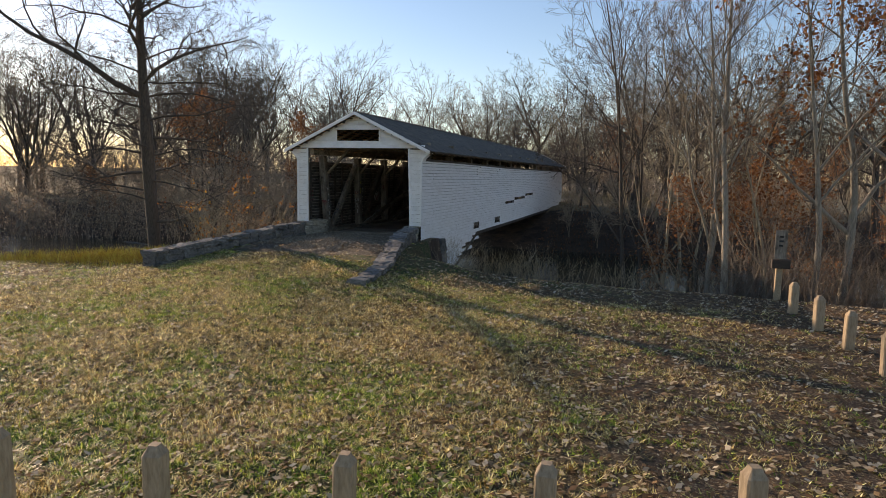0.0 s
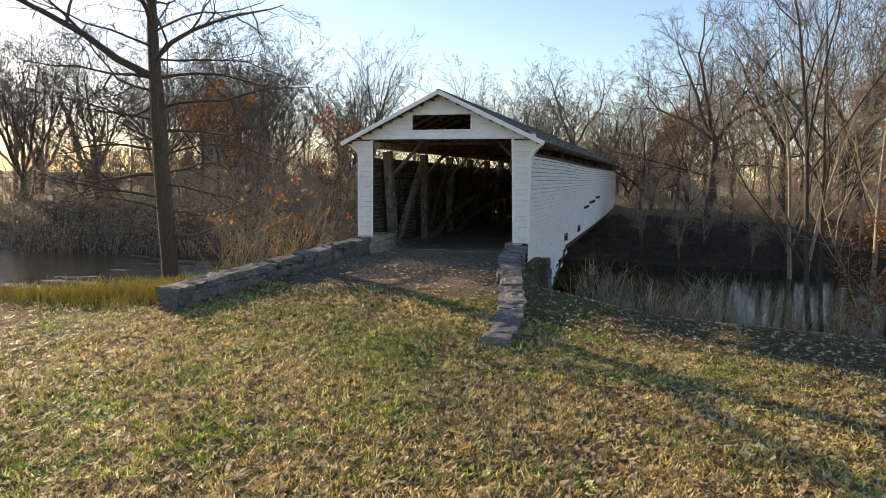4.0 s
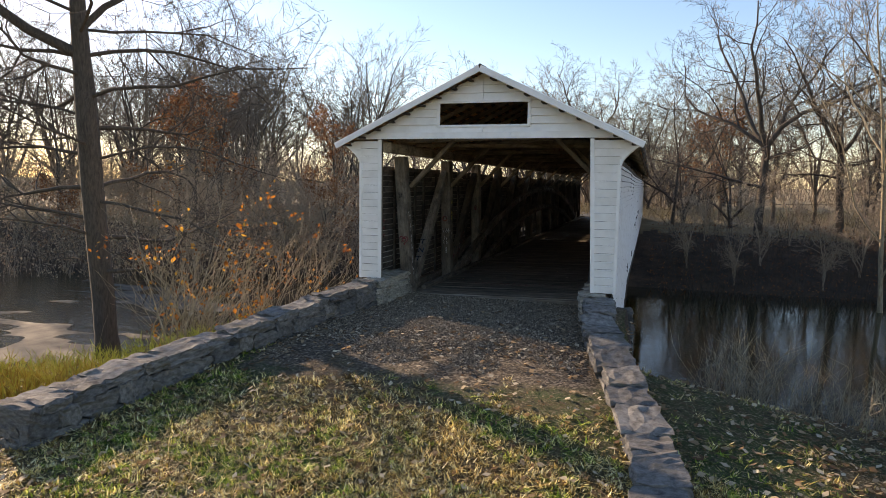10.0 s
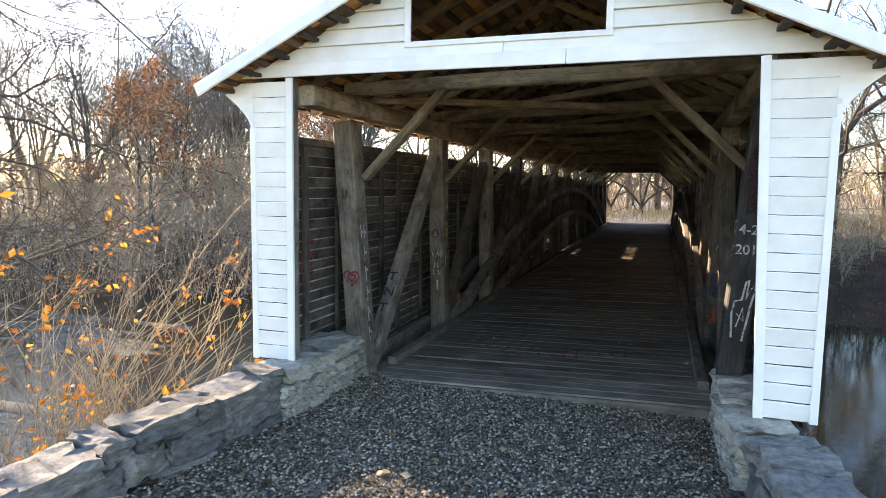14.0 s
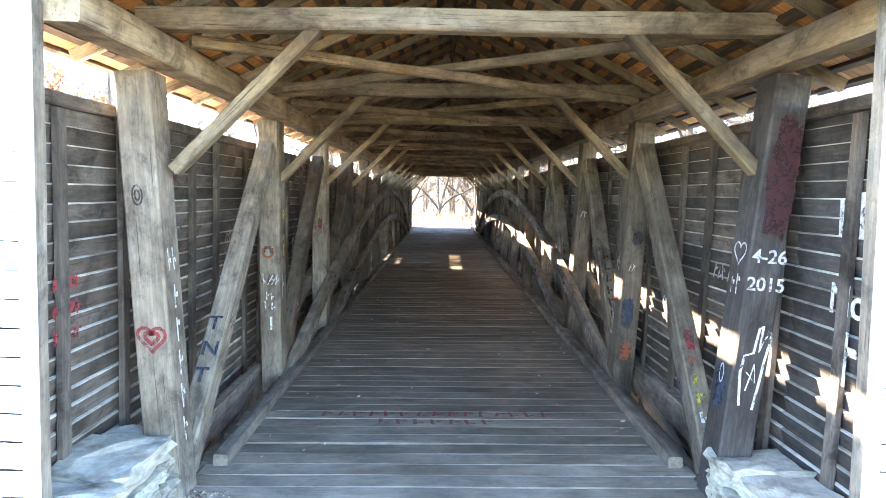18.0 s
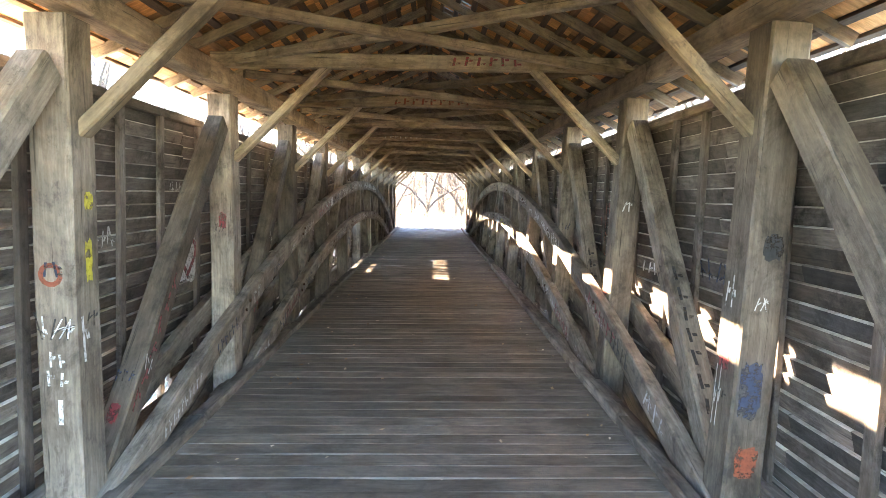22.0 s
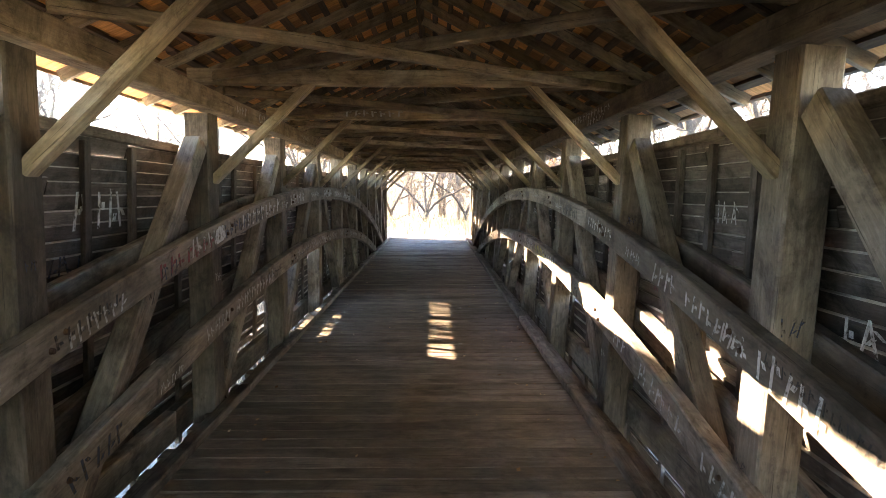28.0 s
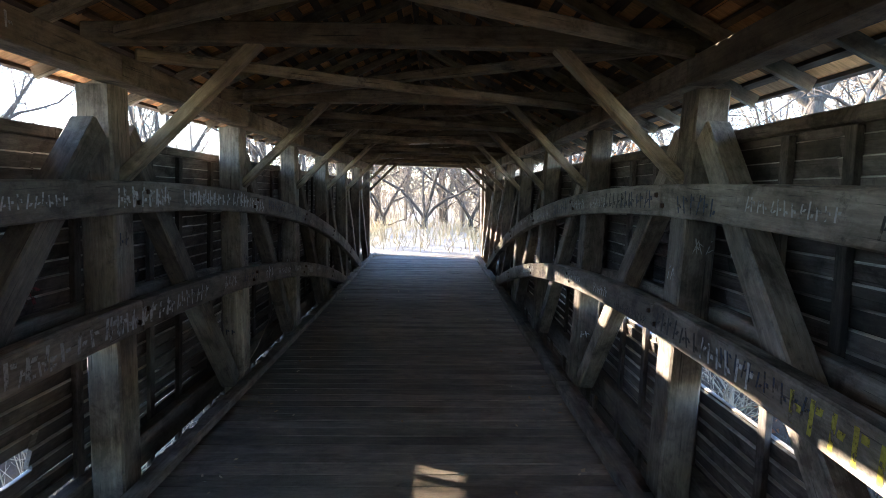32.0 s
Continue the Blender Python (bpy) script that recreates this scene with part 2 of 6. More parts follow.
def ground_mat(nt, b):
    v = coords(nt)
    big = noise_tex(nt, v, 0.5, 6, 0.7)
    c = ramp(nt, big, (0.36, (0.085, 0.052, 0.024)), (0.45, (0.11, 0.085, 0.03)), (0.56, (0.05, 0.088, 0.014)))
    mid = noise_tex(nt, v, 3.2, 6, 0.7)
    c = blend(nt, ramp(nt, mid, (0.52, (0, 0, 0)), (0.62, (0.75, 0.75, 0.75))), c, (0.16, 0.105, 0.045))
    sep = nt.nodes.new("ShaderNodeSeparateXYZ")
    nt.links.new(v, sep.inputs[0])
    wob = nt.nodes.new("ShaderNodeMath")
    wob.operation = "MULTIPLY_ADD"
    wob.inputs[1].default_value = 9.0
    nt.links.new(noise_tex(nt, v, 0.35, 5, 0.65), wob.inputs[0])
    nt.links.new(sep.outputs["X"], wob.inputs[2])
    under = nt.nodes.new("ShaderNodeMapRange")
    under.inputs["From Min"].default_value, under.inputs["From Max"].default_value = 11.0, 15.5
    nt.links.new(wob.outputs[0], under.inputs["Value"])
    c = blend(nt, under.outputs[0], c, blend(nt, mid, (0.06, 0.037, 0.02), (0.17, 0.105, 0.056)))
    fine = noise_tex(nt, v, 24.0, 7, 0.8)
    c = blend(nt, ramp(nt, fine, (0.53, (0, 0, 0)), (0.60, (0.9, 0.9, 0.9))), c, (0.52, 0.43, 0.25))
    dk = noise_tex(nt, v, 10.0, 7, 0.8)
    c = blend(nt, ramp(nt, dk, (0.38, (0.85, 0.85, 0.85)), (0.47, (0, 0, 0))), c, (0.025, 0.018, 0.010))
    # the gravel of the approach thins out into the grass
    vo = nt.nodes.new("ShaderNodeTexVoronoi")
    vo.inputs["Scale"].default_value = 34
    nt.links.new(v, vo.inputs["Vector"])
    gc = ramp(nt, vo.outputs["Color"], (0.2, (0.055, 0.042, 0.03)), (0.55, (0.16, 0.125, 0.088)), (0.85, (0.36, 0.30, 0.225)))
    far = nt.nodes.new("ShaderNodeMath")
    far.operation = "MULTIPLY_ADD"
    far.inputs[1].default_value = 4.5
    nt.links.new(noise_tex(nt, v, 1.1, 5, 0.65), far.inputs[0])
    nt.links.new(sep.outputs["Y"], far.inputs[2])
    on_y = nt.nodes.new("ShaderNodeMapRange")
    on_y.inputs["From Min"].default_value, on_y.inputs["From Max"].default_value = -2.4, -1.5
    nt.links.new(far.outputs[0], on_y.inputs["Value"])
    ab = nt.nodes.new("ShaderNodeMath")
    ab.operation = "ABSOLUTE"
    nt.links.new(sep.outputs["X"], ab.inputs[0])
    on_x = nt.nodes.new("ShaderNodeMapRange")
    on_x.inputs["From Min"].default_value, on_x.inputs["From Max"].default_value = 2.9, 2.5
    nt.links.new(ab.outputs[0], on_x.inputs["Value"])
    on = nt.nodes.new("ShaderNodeMath")
    on.operation = "MULTIPLY"
    nt.links.new(on_y.outputs[0], on.inputs[0])
    nt.links.new(on_x.outputs[0], on.inputs[1])
    c = blend(nt, on.outputs[0], c, gc)
    nt.links.new(c, b.inputs["Base Color"])
    bump(nt, b, fine, 1.0, 0.12)


M_GROUND = mat("autumn_grass", ground_mat, 0.95)


def soil(nt, b):
    v = coords(nt)
    n = noise_tex(nt, v, 1.3, 7, 0.65)
    c = ramp(nt, n, (0.35, (0.025, 0.014, 0.008)), (0.65, (0.095, 0.057, 0.031)))
    nt.links.new(c, b.inputs["Base Color"])
    bump(nt, b, noise_tex(nt, v, 9.0, 6, 0.7), 0.9, 0.08)


def mud(nt, b):
    n = noise_tex(nt, coords(nt), 1.8, 6, 0.6)
    nt.links.new(ramp(nt, n, (0.35, (0.05, 0.043, 0.033)), (0.65, (0.15, 0.13, 0.10))), b.inputs["Base Color"])
    bump(nt, b, n, 0.4, 0.05)


M_MUD = mat("pale_wet_mud", mud, 0.9)
M_SOIL = mat("leafy_bank_soil", soil, 0.95)


def dry_field(nt, b):
    v = coords(nt)
    n = noise_tex(nt, v, 0.5, 7, 0.65)
    c = ramp(nt, n, (0.35, (0.16, 0.12, 0.06)), (0.65, (0.30, 0.23, 0.12)))
    nt.links.new(c, b.inputs["Base Color"])
    bump(nt, b, noise_tex(nt, v, 7.0, 6, 0.7), 0.9, 0.1)


M_FIELD = mat("dry_meadow", dry_field, 0.95)


def gravel(nt, b):
    v = coords(nt)
    vo = nt.nodes.new("ShaderNodeTexVoronoi")
    vo.inputs["Scale"].default_value = 38
    nt.links.new(v, vo.inputs["Vector"])
    n = noise_tex(nt, v, 1.5, 4)
    c = ramp(nt, vo.outputs["Color"], (0.2, (0.15, 0.125, 0.095)), (0.8, (0.42, 0.37, 0.30)))
    c = blend(nt, ramp(nt, n, (0.4, (0, 0, 0)), (0.65, (0.5, 0.5, 0.5))), c, (0.11, 0.085, 0.055))
    nt.links.new(c, b.inputs["Base Color"])
    bump(nt, b, vo.outputs["Distance"], -0.8, 0.02)


M_GRAVEL = mat("creek_gravel", gravel, 0.9)


def pebble(nt, b):
    c = ramp(nt, island_random(nt), (0, (0.04, 0.03, 0.021)), (0.5, (0.155, 0.12, 0.08)), (0.8, (0.31, 0.25, 0.175)), (1, (0.48, 0.42, 0.32)))
    nt.links.new(c, b.inputs["Base Color"])


M_PEBBLE = mat("loose_pebbles", pebble, 0.85)


def water_mat(nt, b):
    b.inputs["Base Color"].default_value = (0.028, 0.026, 0.012, 1)
    b.inputs["IOR"].default_value = 1.33
    # the western reach runs in ripples, the eastern pool lies still
    v = coords(nt)
    sep = nt.nodes.new("ShaderNodeSeparateXYZ")
    nt.links.new(v, sep.inputs[0])
    run = nt.nodes.new("ShaderNodeMapRange")
    run.inputs["From Min"].default_value, run.inputs["From Max"].default_value = -3.0, -9.0
    run.inputs["To Min"].default_value, run.inputs["To Max"].default_value = 0.04, 0.45
    nt.links.new(sep.outputs["X"], run.inputs["Value"])
    h = nt.nodes.new("ShaderNodeMath")
    h.operation = "MULTIPLY"
    nt.links.new(noise_tex(nt, coords(nt, (1, 1.6, 1)), 2.6, 4, 0.6), h.inputs[0])
    nt.links.new(run.outputs[0], h.inputs[1])
    bump(nt, b, h.outputs[0], 0.8, 0.12)


M_WATER = mat("still_creek_water", water_mat, 0.03)


def bark(a, c2):
    def build(nt, b):
        n = noise_tex(nt, coords(nt, (6, 6, 1.2)), 4.0, 6, 0.7)
        nt.links.new(ramp(nt, n, (0.3, a), (0.7, c2)), b.inputs["Base Color"])
        bump(nt, b, n, 0.7, 0.02)
    return build


M_BARK = mat("dark_bark", bark((0.036, 0.029, 0.023), (0.115, 0.095, 0.076)), 0.95)
M_BARK_PALE = mat("pale_sycamore_bark", bark((0.17, 0.14, 0.10), (0.42, 0.37, 0.30)), 0.9)
M_TWIG = mat("grey_brown_twigs", bark((0.085, 0.065, 0.05), (0.24, 0.195, 0.15)), 0.95)
M_TWIG_PALE = mat("pale_tan_twigs", bark((0.20, 0.155, 0.095), (0.46, 0.38, 0.26)), 0.95)


def leaf(*stops):
    def build(nt, b):
        c = ramp(nt, island_random(nt), *stops)
        nt.links.new(c, b.inputs["Base Color"])
        t = nt.nodes.new("ShaderNodeBsdfTranslucent")
        nt.links.new(c, t.inputs["Color"])
        mx = nt.nodes.new("ShaderNodeMixShader")
        mx.inputs[0].default_value = 0.45
        nt.links.new(b.outputs[0], mx.inputs[1])
        nt.links.new(t.outputs[0], mx.inputs[2])
        nt.links.new(mx.outputs[0], nt.nodes["Material Output"].inputs["Surface"])
    return build


M_LEAF_OR = mat("orange_leaves", leaf((0, (0.17, 0.06, 0.02)), (0.4, (0.40, 0.14, 0.025)), (0.8, (0.60, 0.25, 0.03)), (1, (0.72, 0.42, 0.07))), 0.7)
M_LEAF_BR = mat("russet_oak_leaves", leaf((0, (0.13, 0.05, 0.02)), (0.6, (0.27, 0.11, 0.04)), (1, (0.40, 0.20, 0.08))), 0.7)
M_LITTER = mat("fallen_leaves", leaf((0, (0.13, 0.07, 0.035)), (0.4, (0.34, 0.21, 0.10)), (0.75, (0.60, 0.47, 0.30)), (1, (0.80, 0.72, 0.55))), 0.8)


def blade_mat(nt, b):
    v = coords(nt)
    g = noise_tex(nt, v, 0.5, 6, 0.7)
    h = noise_tex(nt, v, 5.5, 5, 0.7)
    green = ramp(nt, island_random(nt), (0, (0.07, 0.15, 0.010)), (0.5, (0.24, 0.38, 0.03)), (0.72, (0.48, 0.53, 0.08)), (1, (0.95, 0.88, 0.42)))
    straw = ramp(nt, island_random(nt), (0, (0.13, 0.075, 0.022)), (0.35, (0.42, 0.30, 0.09)), (0.7, (0.88, 0.71, 0.32)), (1, (0.98, 0.90, 0.56)))
    k = blend(nt, 0.5, g, h)
    c = blend(nt, ramp(nt, k, (0.50, (0, 0, 0)), (0.56, (1, 1, 1))), straw, green)
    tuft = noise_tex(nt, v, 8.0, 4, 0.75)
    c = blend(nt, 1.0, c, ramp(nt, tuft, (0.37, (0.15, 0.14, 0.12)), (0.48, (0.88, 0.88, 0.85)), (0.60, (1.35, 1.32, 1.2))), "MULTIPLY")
    nt.links.new(c, b.inputs["Base Color"])
    t = nt.nodes.new("ShaderNodeBsdfTranslucent")
    nt.links.new(c, t.inputs["Color"])
    mx = nt.nodes.new("ShaderNodeMixShader")
    mx.inputs[0].default_value = 0.35
    nt.links.new(b.outputs[0], mx.inputs[1])
    nt.links.new(t.outputs[0], mx.inputs[2])
    nt.links.new(mx.outputs[0], nt.nodes["Material Output"].inputs["Surface"])


M_BLADE = mat("grass_blades", blade_mat, 0.5)
M_BRUSH = mat("tan_brown_brush", bark((0.20, 0.15, 0.10), (0.48, 0.38, 0.27)), 0.9)
M_HAY = mat("pale_dry_grass", leaf((0, (0.22, 0.18, 0.10)), (0.6, (0.40, 0.34, 0.21)), (1, (0.52, 0.46, 0.31))), 0.8)
M_WITHERED = mat("withered_leaves", leaf((0, (0.22, 0.14, 0.085)), (0.6, (0.44, 0.31, 0.20)), (1, (0.60, 0.48, 0.33))), 0.8)
M_WEED = mat("yellow_green_weeds", leaf((0, (0.22, 0.26, 0.04)), (0.5, (0.46, 0.50, 0.09)), (1, (0.72, 0.68, 0.20))), 0.7)
M_REED = mat("yellow_bank_grass", leaf((0, (0.30, 0.20, 0.05)), (0.5, (0.55, 0.44, 0.10)), (0.8, (0.50, 0.52, 0.12)), (1, (0.72, 0.60, 0.22))), 0.7)


def flat_paint(c):
    """Sprayed paint, thin in places so that the wood shows through."""
    def build(nt, b):
        v = coords(nt)
        n = noise_tex(nt, v, 30.0, 5, 0.7)
        lo = tuple(0.6 * x for x in c)
        nt.links.new(ramp(nt, n, (0.35, lo), (0.6, c)), b.inputs["Base Color"])
        k = ramp(nt, noise_tex(nt, v, 14.0, 6, 0.75), (0.36, (0, 0, 0)), (0.50, (0.88, 0.88, 0.88)))
        t = nt.nodes.new("ShaderNodeBsdfTransparent")
        mx = nt.nodes.new("ShaderNodeMixShader")
        nt.links.new(k, mx.inputs[0])
        nt.links.new(t.outputs[0], mx.inputs[1])
        nt.links.new(b.outputs[0], mx.inputs[2])
        nt.links.new(mx.outputs[0], nt.nodes["Material Output"].inputs["Surface"])
    return build


M_SPRAY_W = mat("white_spray_paint", flat_paint((0.72, 0.72, 0.70)), 0.6)
M_CHALK = mat("faded_pale_paint", flat_paint((0.62, 0.61, 0.58)), 0.8)
M_SPRAY_R = mat("red_spray_paint", flat_paint((0.24, 0.035, 0.04)), 0.6)
M_SPRAY_M = mat("maroon_spray_paint", flat_paint((0.055, 0.014, 0.018)), 0.6)
M_SPRAY_Y = mat("yellow_spray_paint", flat_paint((0.55, 0.48, 0.05)), 0.6)
M_SPRAY_B = mat("blue_spray_paint", flat_paint((0.03, 0.045, 0.085)), 0.6)
M_SPRAY_O = mat("orange_spray_paint", flat_paint((0.27, 0.07, 0.032)), 0.6)
M_SPRAY_K = mat("black_spray_paint", flat_paint((0.03, 0.03, 0.03)), 0.6)
M_IRON = mat("rusty_iron", bark((0.03, 0.02, 0.015), (0.10, 0.055, 0.03)), 0.7, 0.6)
M_DARKVENT = mat("dark_louvre_board", wood((0.02, 0.016, 0.012), (0.05, 0.035, 0.025), (0.09, 0.06, 0.04)))

# ---------------------------------------------------------------- mesh helpers
rnd = random.Random(7)


def part(name, bm, material, parent=None, label=""):
    me = bpy.data.meshes.new(name)
    bm.to_mesh(me)
    bm.free()
    me.materials.append(material)
    ob = new(name, me)
    ob.parent = parent
    if label:
        ob["label"] = label
    return ob


def raw(name, verts, faces, material, parent=None, label="", smooth=False):
    me = bpy.data.meshes.new(name)
    me.from_pydata(verts, [], faces)
    me.materials.append(material)
    if smooth:
        me.shade_smooth()
    ob = new(name, me)
    ob.parent = parent
    if label:
        ob["label"] = label
    return ob


def empty(name):
    return new(name, None)


def box_mesh(name, lx, ly, lz, material, chamfer=0.012, wobble=0.0, seg=1, r=rnd):
    """A squared timber of length lx along x, centred, with chamfered long edges; wobble bends it a little."""
    a, b, c = ly / 2, lz / 2, min(chamfer, ly * 0.3, lz * 0.3)
    ring = [(-a + c, -b), (a - c, -b), (a, -b + c), (a, b - c), (a - c, b), (-a + c, b), (-a, b - c), (-a, -b + c)]
    vs, fs = [], []
    for i in range(seg + 1):
        oy, oz = (r.uniform(-wobble, wobble), r.uniform(-wobble, wobble)) if 0 < i < seg else (0, 0)
        vs += [(-lx / 2 + lx * i / seg, y + oy, z + oz) for y, z in ring]
    for i in range(seg):
        for k in range(8):
            p, q = i * 8 + k, i * 8 + (k + 1) % 8
            fs.append((p, p + 8, q + 8, q))
    fs += [tuple(range(8)), tuple(range(seg * 8 + 7, seg * 8 - 1, -1))]
    me = bpy.data.meshes.new(name)
    me.from_pydata(vs, [], fs)
    me.materials.append(material)
    return me


SK = 0.030                        # the trusses and deck lean: the right side stands higher


CX = 0.08                         # the trusses sit a little east of the portal's middle


def sh(x, y, z):
    return Vector((x + CX, y, z + SK * x))


def sh0(x, y, z):
    return Vector((x, y, z + SK * x))


def frame_between(p, q, up=(0, 0, 1)):
    x = (q - p).normalized()
    u = Vector(up)
    if abs(x.dot(u)) > 0.95:
        u = Vector((0, 1, 0))
    y = u.cross(x).normalized()
    z = x.cross(y)
    m = Matrix((x, y, z)).transposed().to_4x4()
    m.translation = (p + q) / 2
    return m


def beam(name, p, q, w, h, material, parent, up=(0, 0, 1), wobble=0.006, label="", chamfer=0.012):
    """A timber from p to q, w across and h deep along up."""
    p, q = Vector(p), Vector(q)
    n = max(1, min(6, int((q - p).length / 0.8)))
    ob = new(name, box_mesh(name, (q - p).length, w, h, material, chamfer, wobble, n))
    ob.parent = parent
    ob.matrix_basis = frame_between(p, q, up)
    if label:
        ob["label"] = label
    return ob


# ---------------------------------------------------------------- sizes
LEN = 39.0
BAY = 3.02
POSTS = [1.4 + BAY * i for i in range(13)]
MID = POSTS[6]
WALL_X = 2.56                      # middle of the siding
TOP = 2.83                         # top of the siding
LINTEL, APEX, EAVE_X, EAVE_Z = 3.33, 4.66, 2.97, 3.24
OPEN_X = 2.135                     # half the opening; the east jamb stands a little further in


def jamb_x(s, z):
    """The edge of the near opening; the east jamb leans in towards its head."""
    return OPEN_X + (0.03 - 0.105 * (z - 0.44) / 2.9 if s > 0 else 0.0)


WATER_Z = -2.75


def smooth(a, b, x):
    t = max(0.0, min(1.0, (x - a) / (b - a)))
    return t * t * (3 - 2 * t)


def near_edge(x):
    return 1.8 - 5.2 * smooth(3.5, 10, -x) - 3.5 * smooth(11, 30, -x) - 1.5 * smooth(8, 22, x)


def far_edge(x):
    return 18.5 - 6.0 * smooth(8, 24, -x) - 6.0 * smooth(22, 40, -x) + 4 * smooth(8, 30, x)


def road_z(y):
    return -0.06 - 0.44 * smooth(-1.0, -9.0, y) - 0.3 * smooth(-8, -20, y)


def ground_z(x, y):
    ne, fe = near_edge(x), far_edge(x)
    lawn = -0.78 + 0.15 * smooth(2, -8, x) + 0.10 * noise.noise((x * 0.15, y * 0.15, 0))
    road = road_z(y)
    k = 1 - smooth(2.0, 6.5, abs(x))
    near = lawn + (road - lawn) * k
    bottom = WATER_Z - 0.6
    if y < (ne + fe) / 2:
        drop = smooth(ne - (4.8 if abs(x) > 3 else 1.2), ne + 1.2, y)
        if abs(x) < 3.0:
            drop = smooth(1.6, 2.4, y)
        z = near + (bottom - near) * drop
    else:
        far_top = -0.25 + 0.25 * smooth(60, 120, y)
        rise = smooth(fe - 1.5, fe + 15.0, y)
        if abs(x) < 4.0:
            r2 = smooth(LEN - 4, LEN - 0.6, y)
            w = 1 - smooth(2.6, 4.0, abs(x))
            rise = max(rise, r2 * w)
        z = bottom + (far_top - bottom) * rise
        if abs(x) < 4 and y > LEN - 1:
            z = z + (-0.03 - z) * (1 - smooth(2.6, 4.0, abs(x)))
    # the low spit on which the large tree stands
    h = math.hypot(x + 10.84, y - 0.8)
    if h < 3.5:
        z = max(z, WATER_Z + 0.25 - 0.75 * smooth(0.6, 3.4, h))
    # a low bar of pale mud in the western reach
    n = 0.95 * noise.noise((x * 0.32, y * 1.3, 12))
    e = min(math.hypot((x + 15.0 + 0.35 * (y - 1)) / 7.0, (y - 2.4) / 3.6), math.hypot((x + 17.0) / 7.5, (y - 10.0 + 0.4 * (x + 17)) / 3.8)) + n
    if e < 1.3 and z < WATER_Z + 0.1:
        z = max(z, WATER_Z - 0.5 + 0.515 * (1 - smooth(0.55, 1.15, e)))
    return z + 0.05 * noise.noise((x * 0.6, y * 0.6, 3)) * (1 if abs(x) > 2.4 else 0.2)

# ---------------------------------------------------------------- ground, road, water
def axis_steps(lo, hi, fine_lo, fine_hi, fine):
    out, v = [], fine_lo
    while v <= fine_hi:
        out.append(v)
        v += fine
    s = fine
    while out[-1] < hi:
        s *= 1.25
        out.append(min(hi, out[-1] + s))
    s, pre = fine, [fine_lo]
    while pre[-1] > lo:
        s *= 1.25
        pre.append(max(lo, pre[-1] - s))
    return pre[:0:-1] + out


def build_ground():
    xs, ys = axis_steps(-900, 900, -26, 26, 0.45), axis_steps(-120, 1500, -24, 46, 0.45)
    vs = [(x, y, ground_z(x, y)) for y in ys for x in xs]
    n = len(xs)
    fs = [(j * n + i, j * n + i + 1, (j + 1) * n + i + 1, (j + 1) * n + i) for j in range(len(ys) - 1) for i in range(n - 1)]
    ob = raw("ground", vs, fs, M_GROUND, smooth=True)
    ob.data.materials.append(M_SOIL)
    ob.data.materials.append(M_FIELD)
    ob.data.materials.append(M_GRAVEL)
    ob.data.materials.append(M_MUD)
    idx = []
    for j in range(len(ys) - 1):
        for i in range(n - 1):
            x, y = (xs[i] + xs[i + 1]) / 2, (ys[j] + ys[j + 1]) / 2
            jit = 0.7 * noise.noise((x * 0.7, y * 0.7, 9))
            ne, fe = near_edge(x), far_edge(x)
            if abs(x) < 2.6 and y < 3:
                k = 0
            elif abs(x) < 2.4 + jit and y > LEN - 0.8:
                k = 3
            elif x < -6 and y > ne and y < fe and ground_z(x, y) > WATER_Z - 0.12:
                k = 4
            elif y < ne - 1.6 + jit:
                k = 0
            elif y < fe + 12 + 3 * jit:
                k = 1
            else:
                k = 2
            idx.append(k)
    ob.data.polygons.foreach_set("material_index", idx)
    tagged(ob, "mown autumn lawn falling to brown creek banks", "ground", kind="structure")


build_ground()
tagged(raw("water", [(-300, -60, WATER_Z), (300, -60, WATER_Z), (300, 60, WATER_Z), (-300, 60, WATER_Z)], [(0, 1, 2, 3)], M_WATER),
       "still dark olive creek water mirroring bare trees", "water", kind="structure")


# ---------------------------------------------------------------- timber trusses
def upper_arch(y):
    return 2.29 - 0.0102 * (y - MID) ** 2          # middle line of the upper rib


def post_ends(i, s):
    """Where post i stands and where its head meets the plate; the first two lean with the portal."""
    if i == 0:
        return (1.99, 2.25) if s > 0 else (-2.095, -2.36)
    east = 0.06 if i == 1 and s > 0 else 0.0
    return s * (2.145 - east), s * (2.245 - east)


def diag_ends(i, s):
    east = 0.11 if i == 0 and s > 0 else 0.0
    return s * (2.165 - east), s * (2.225 - east * 0.6)


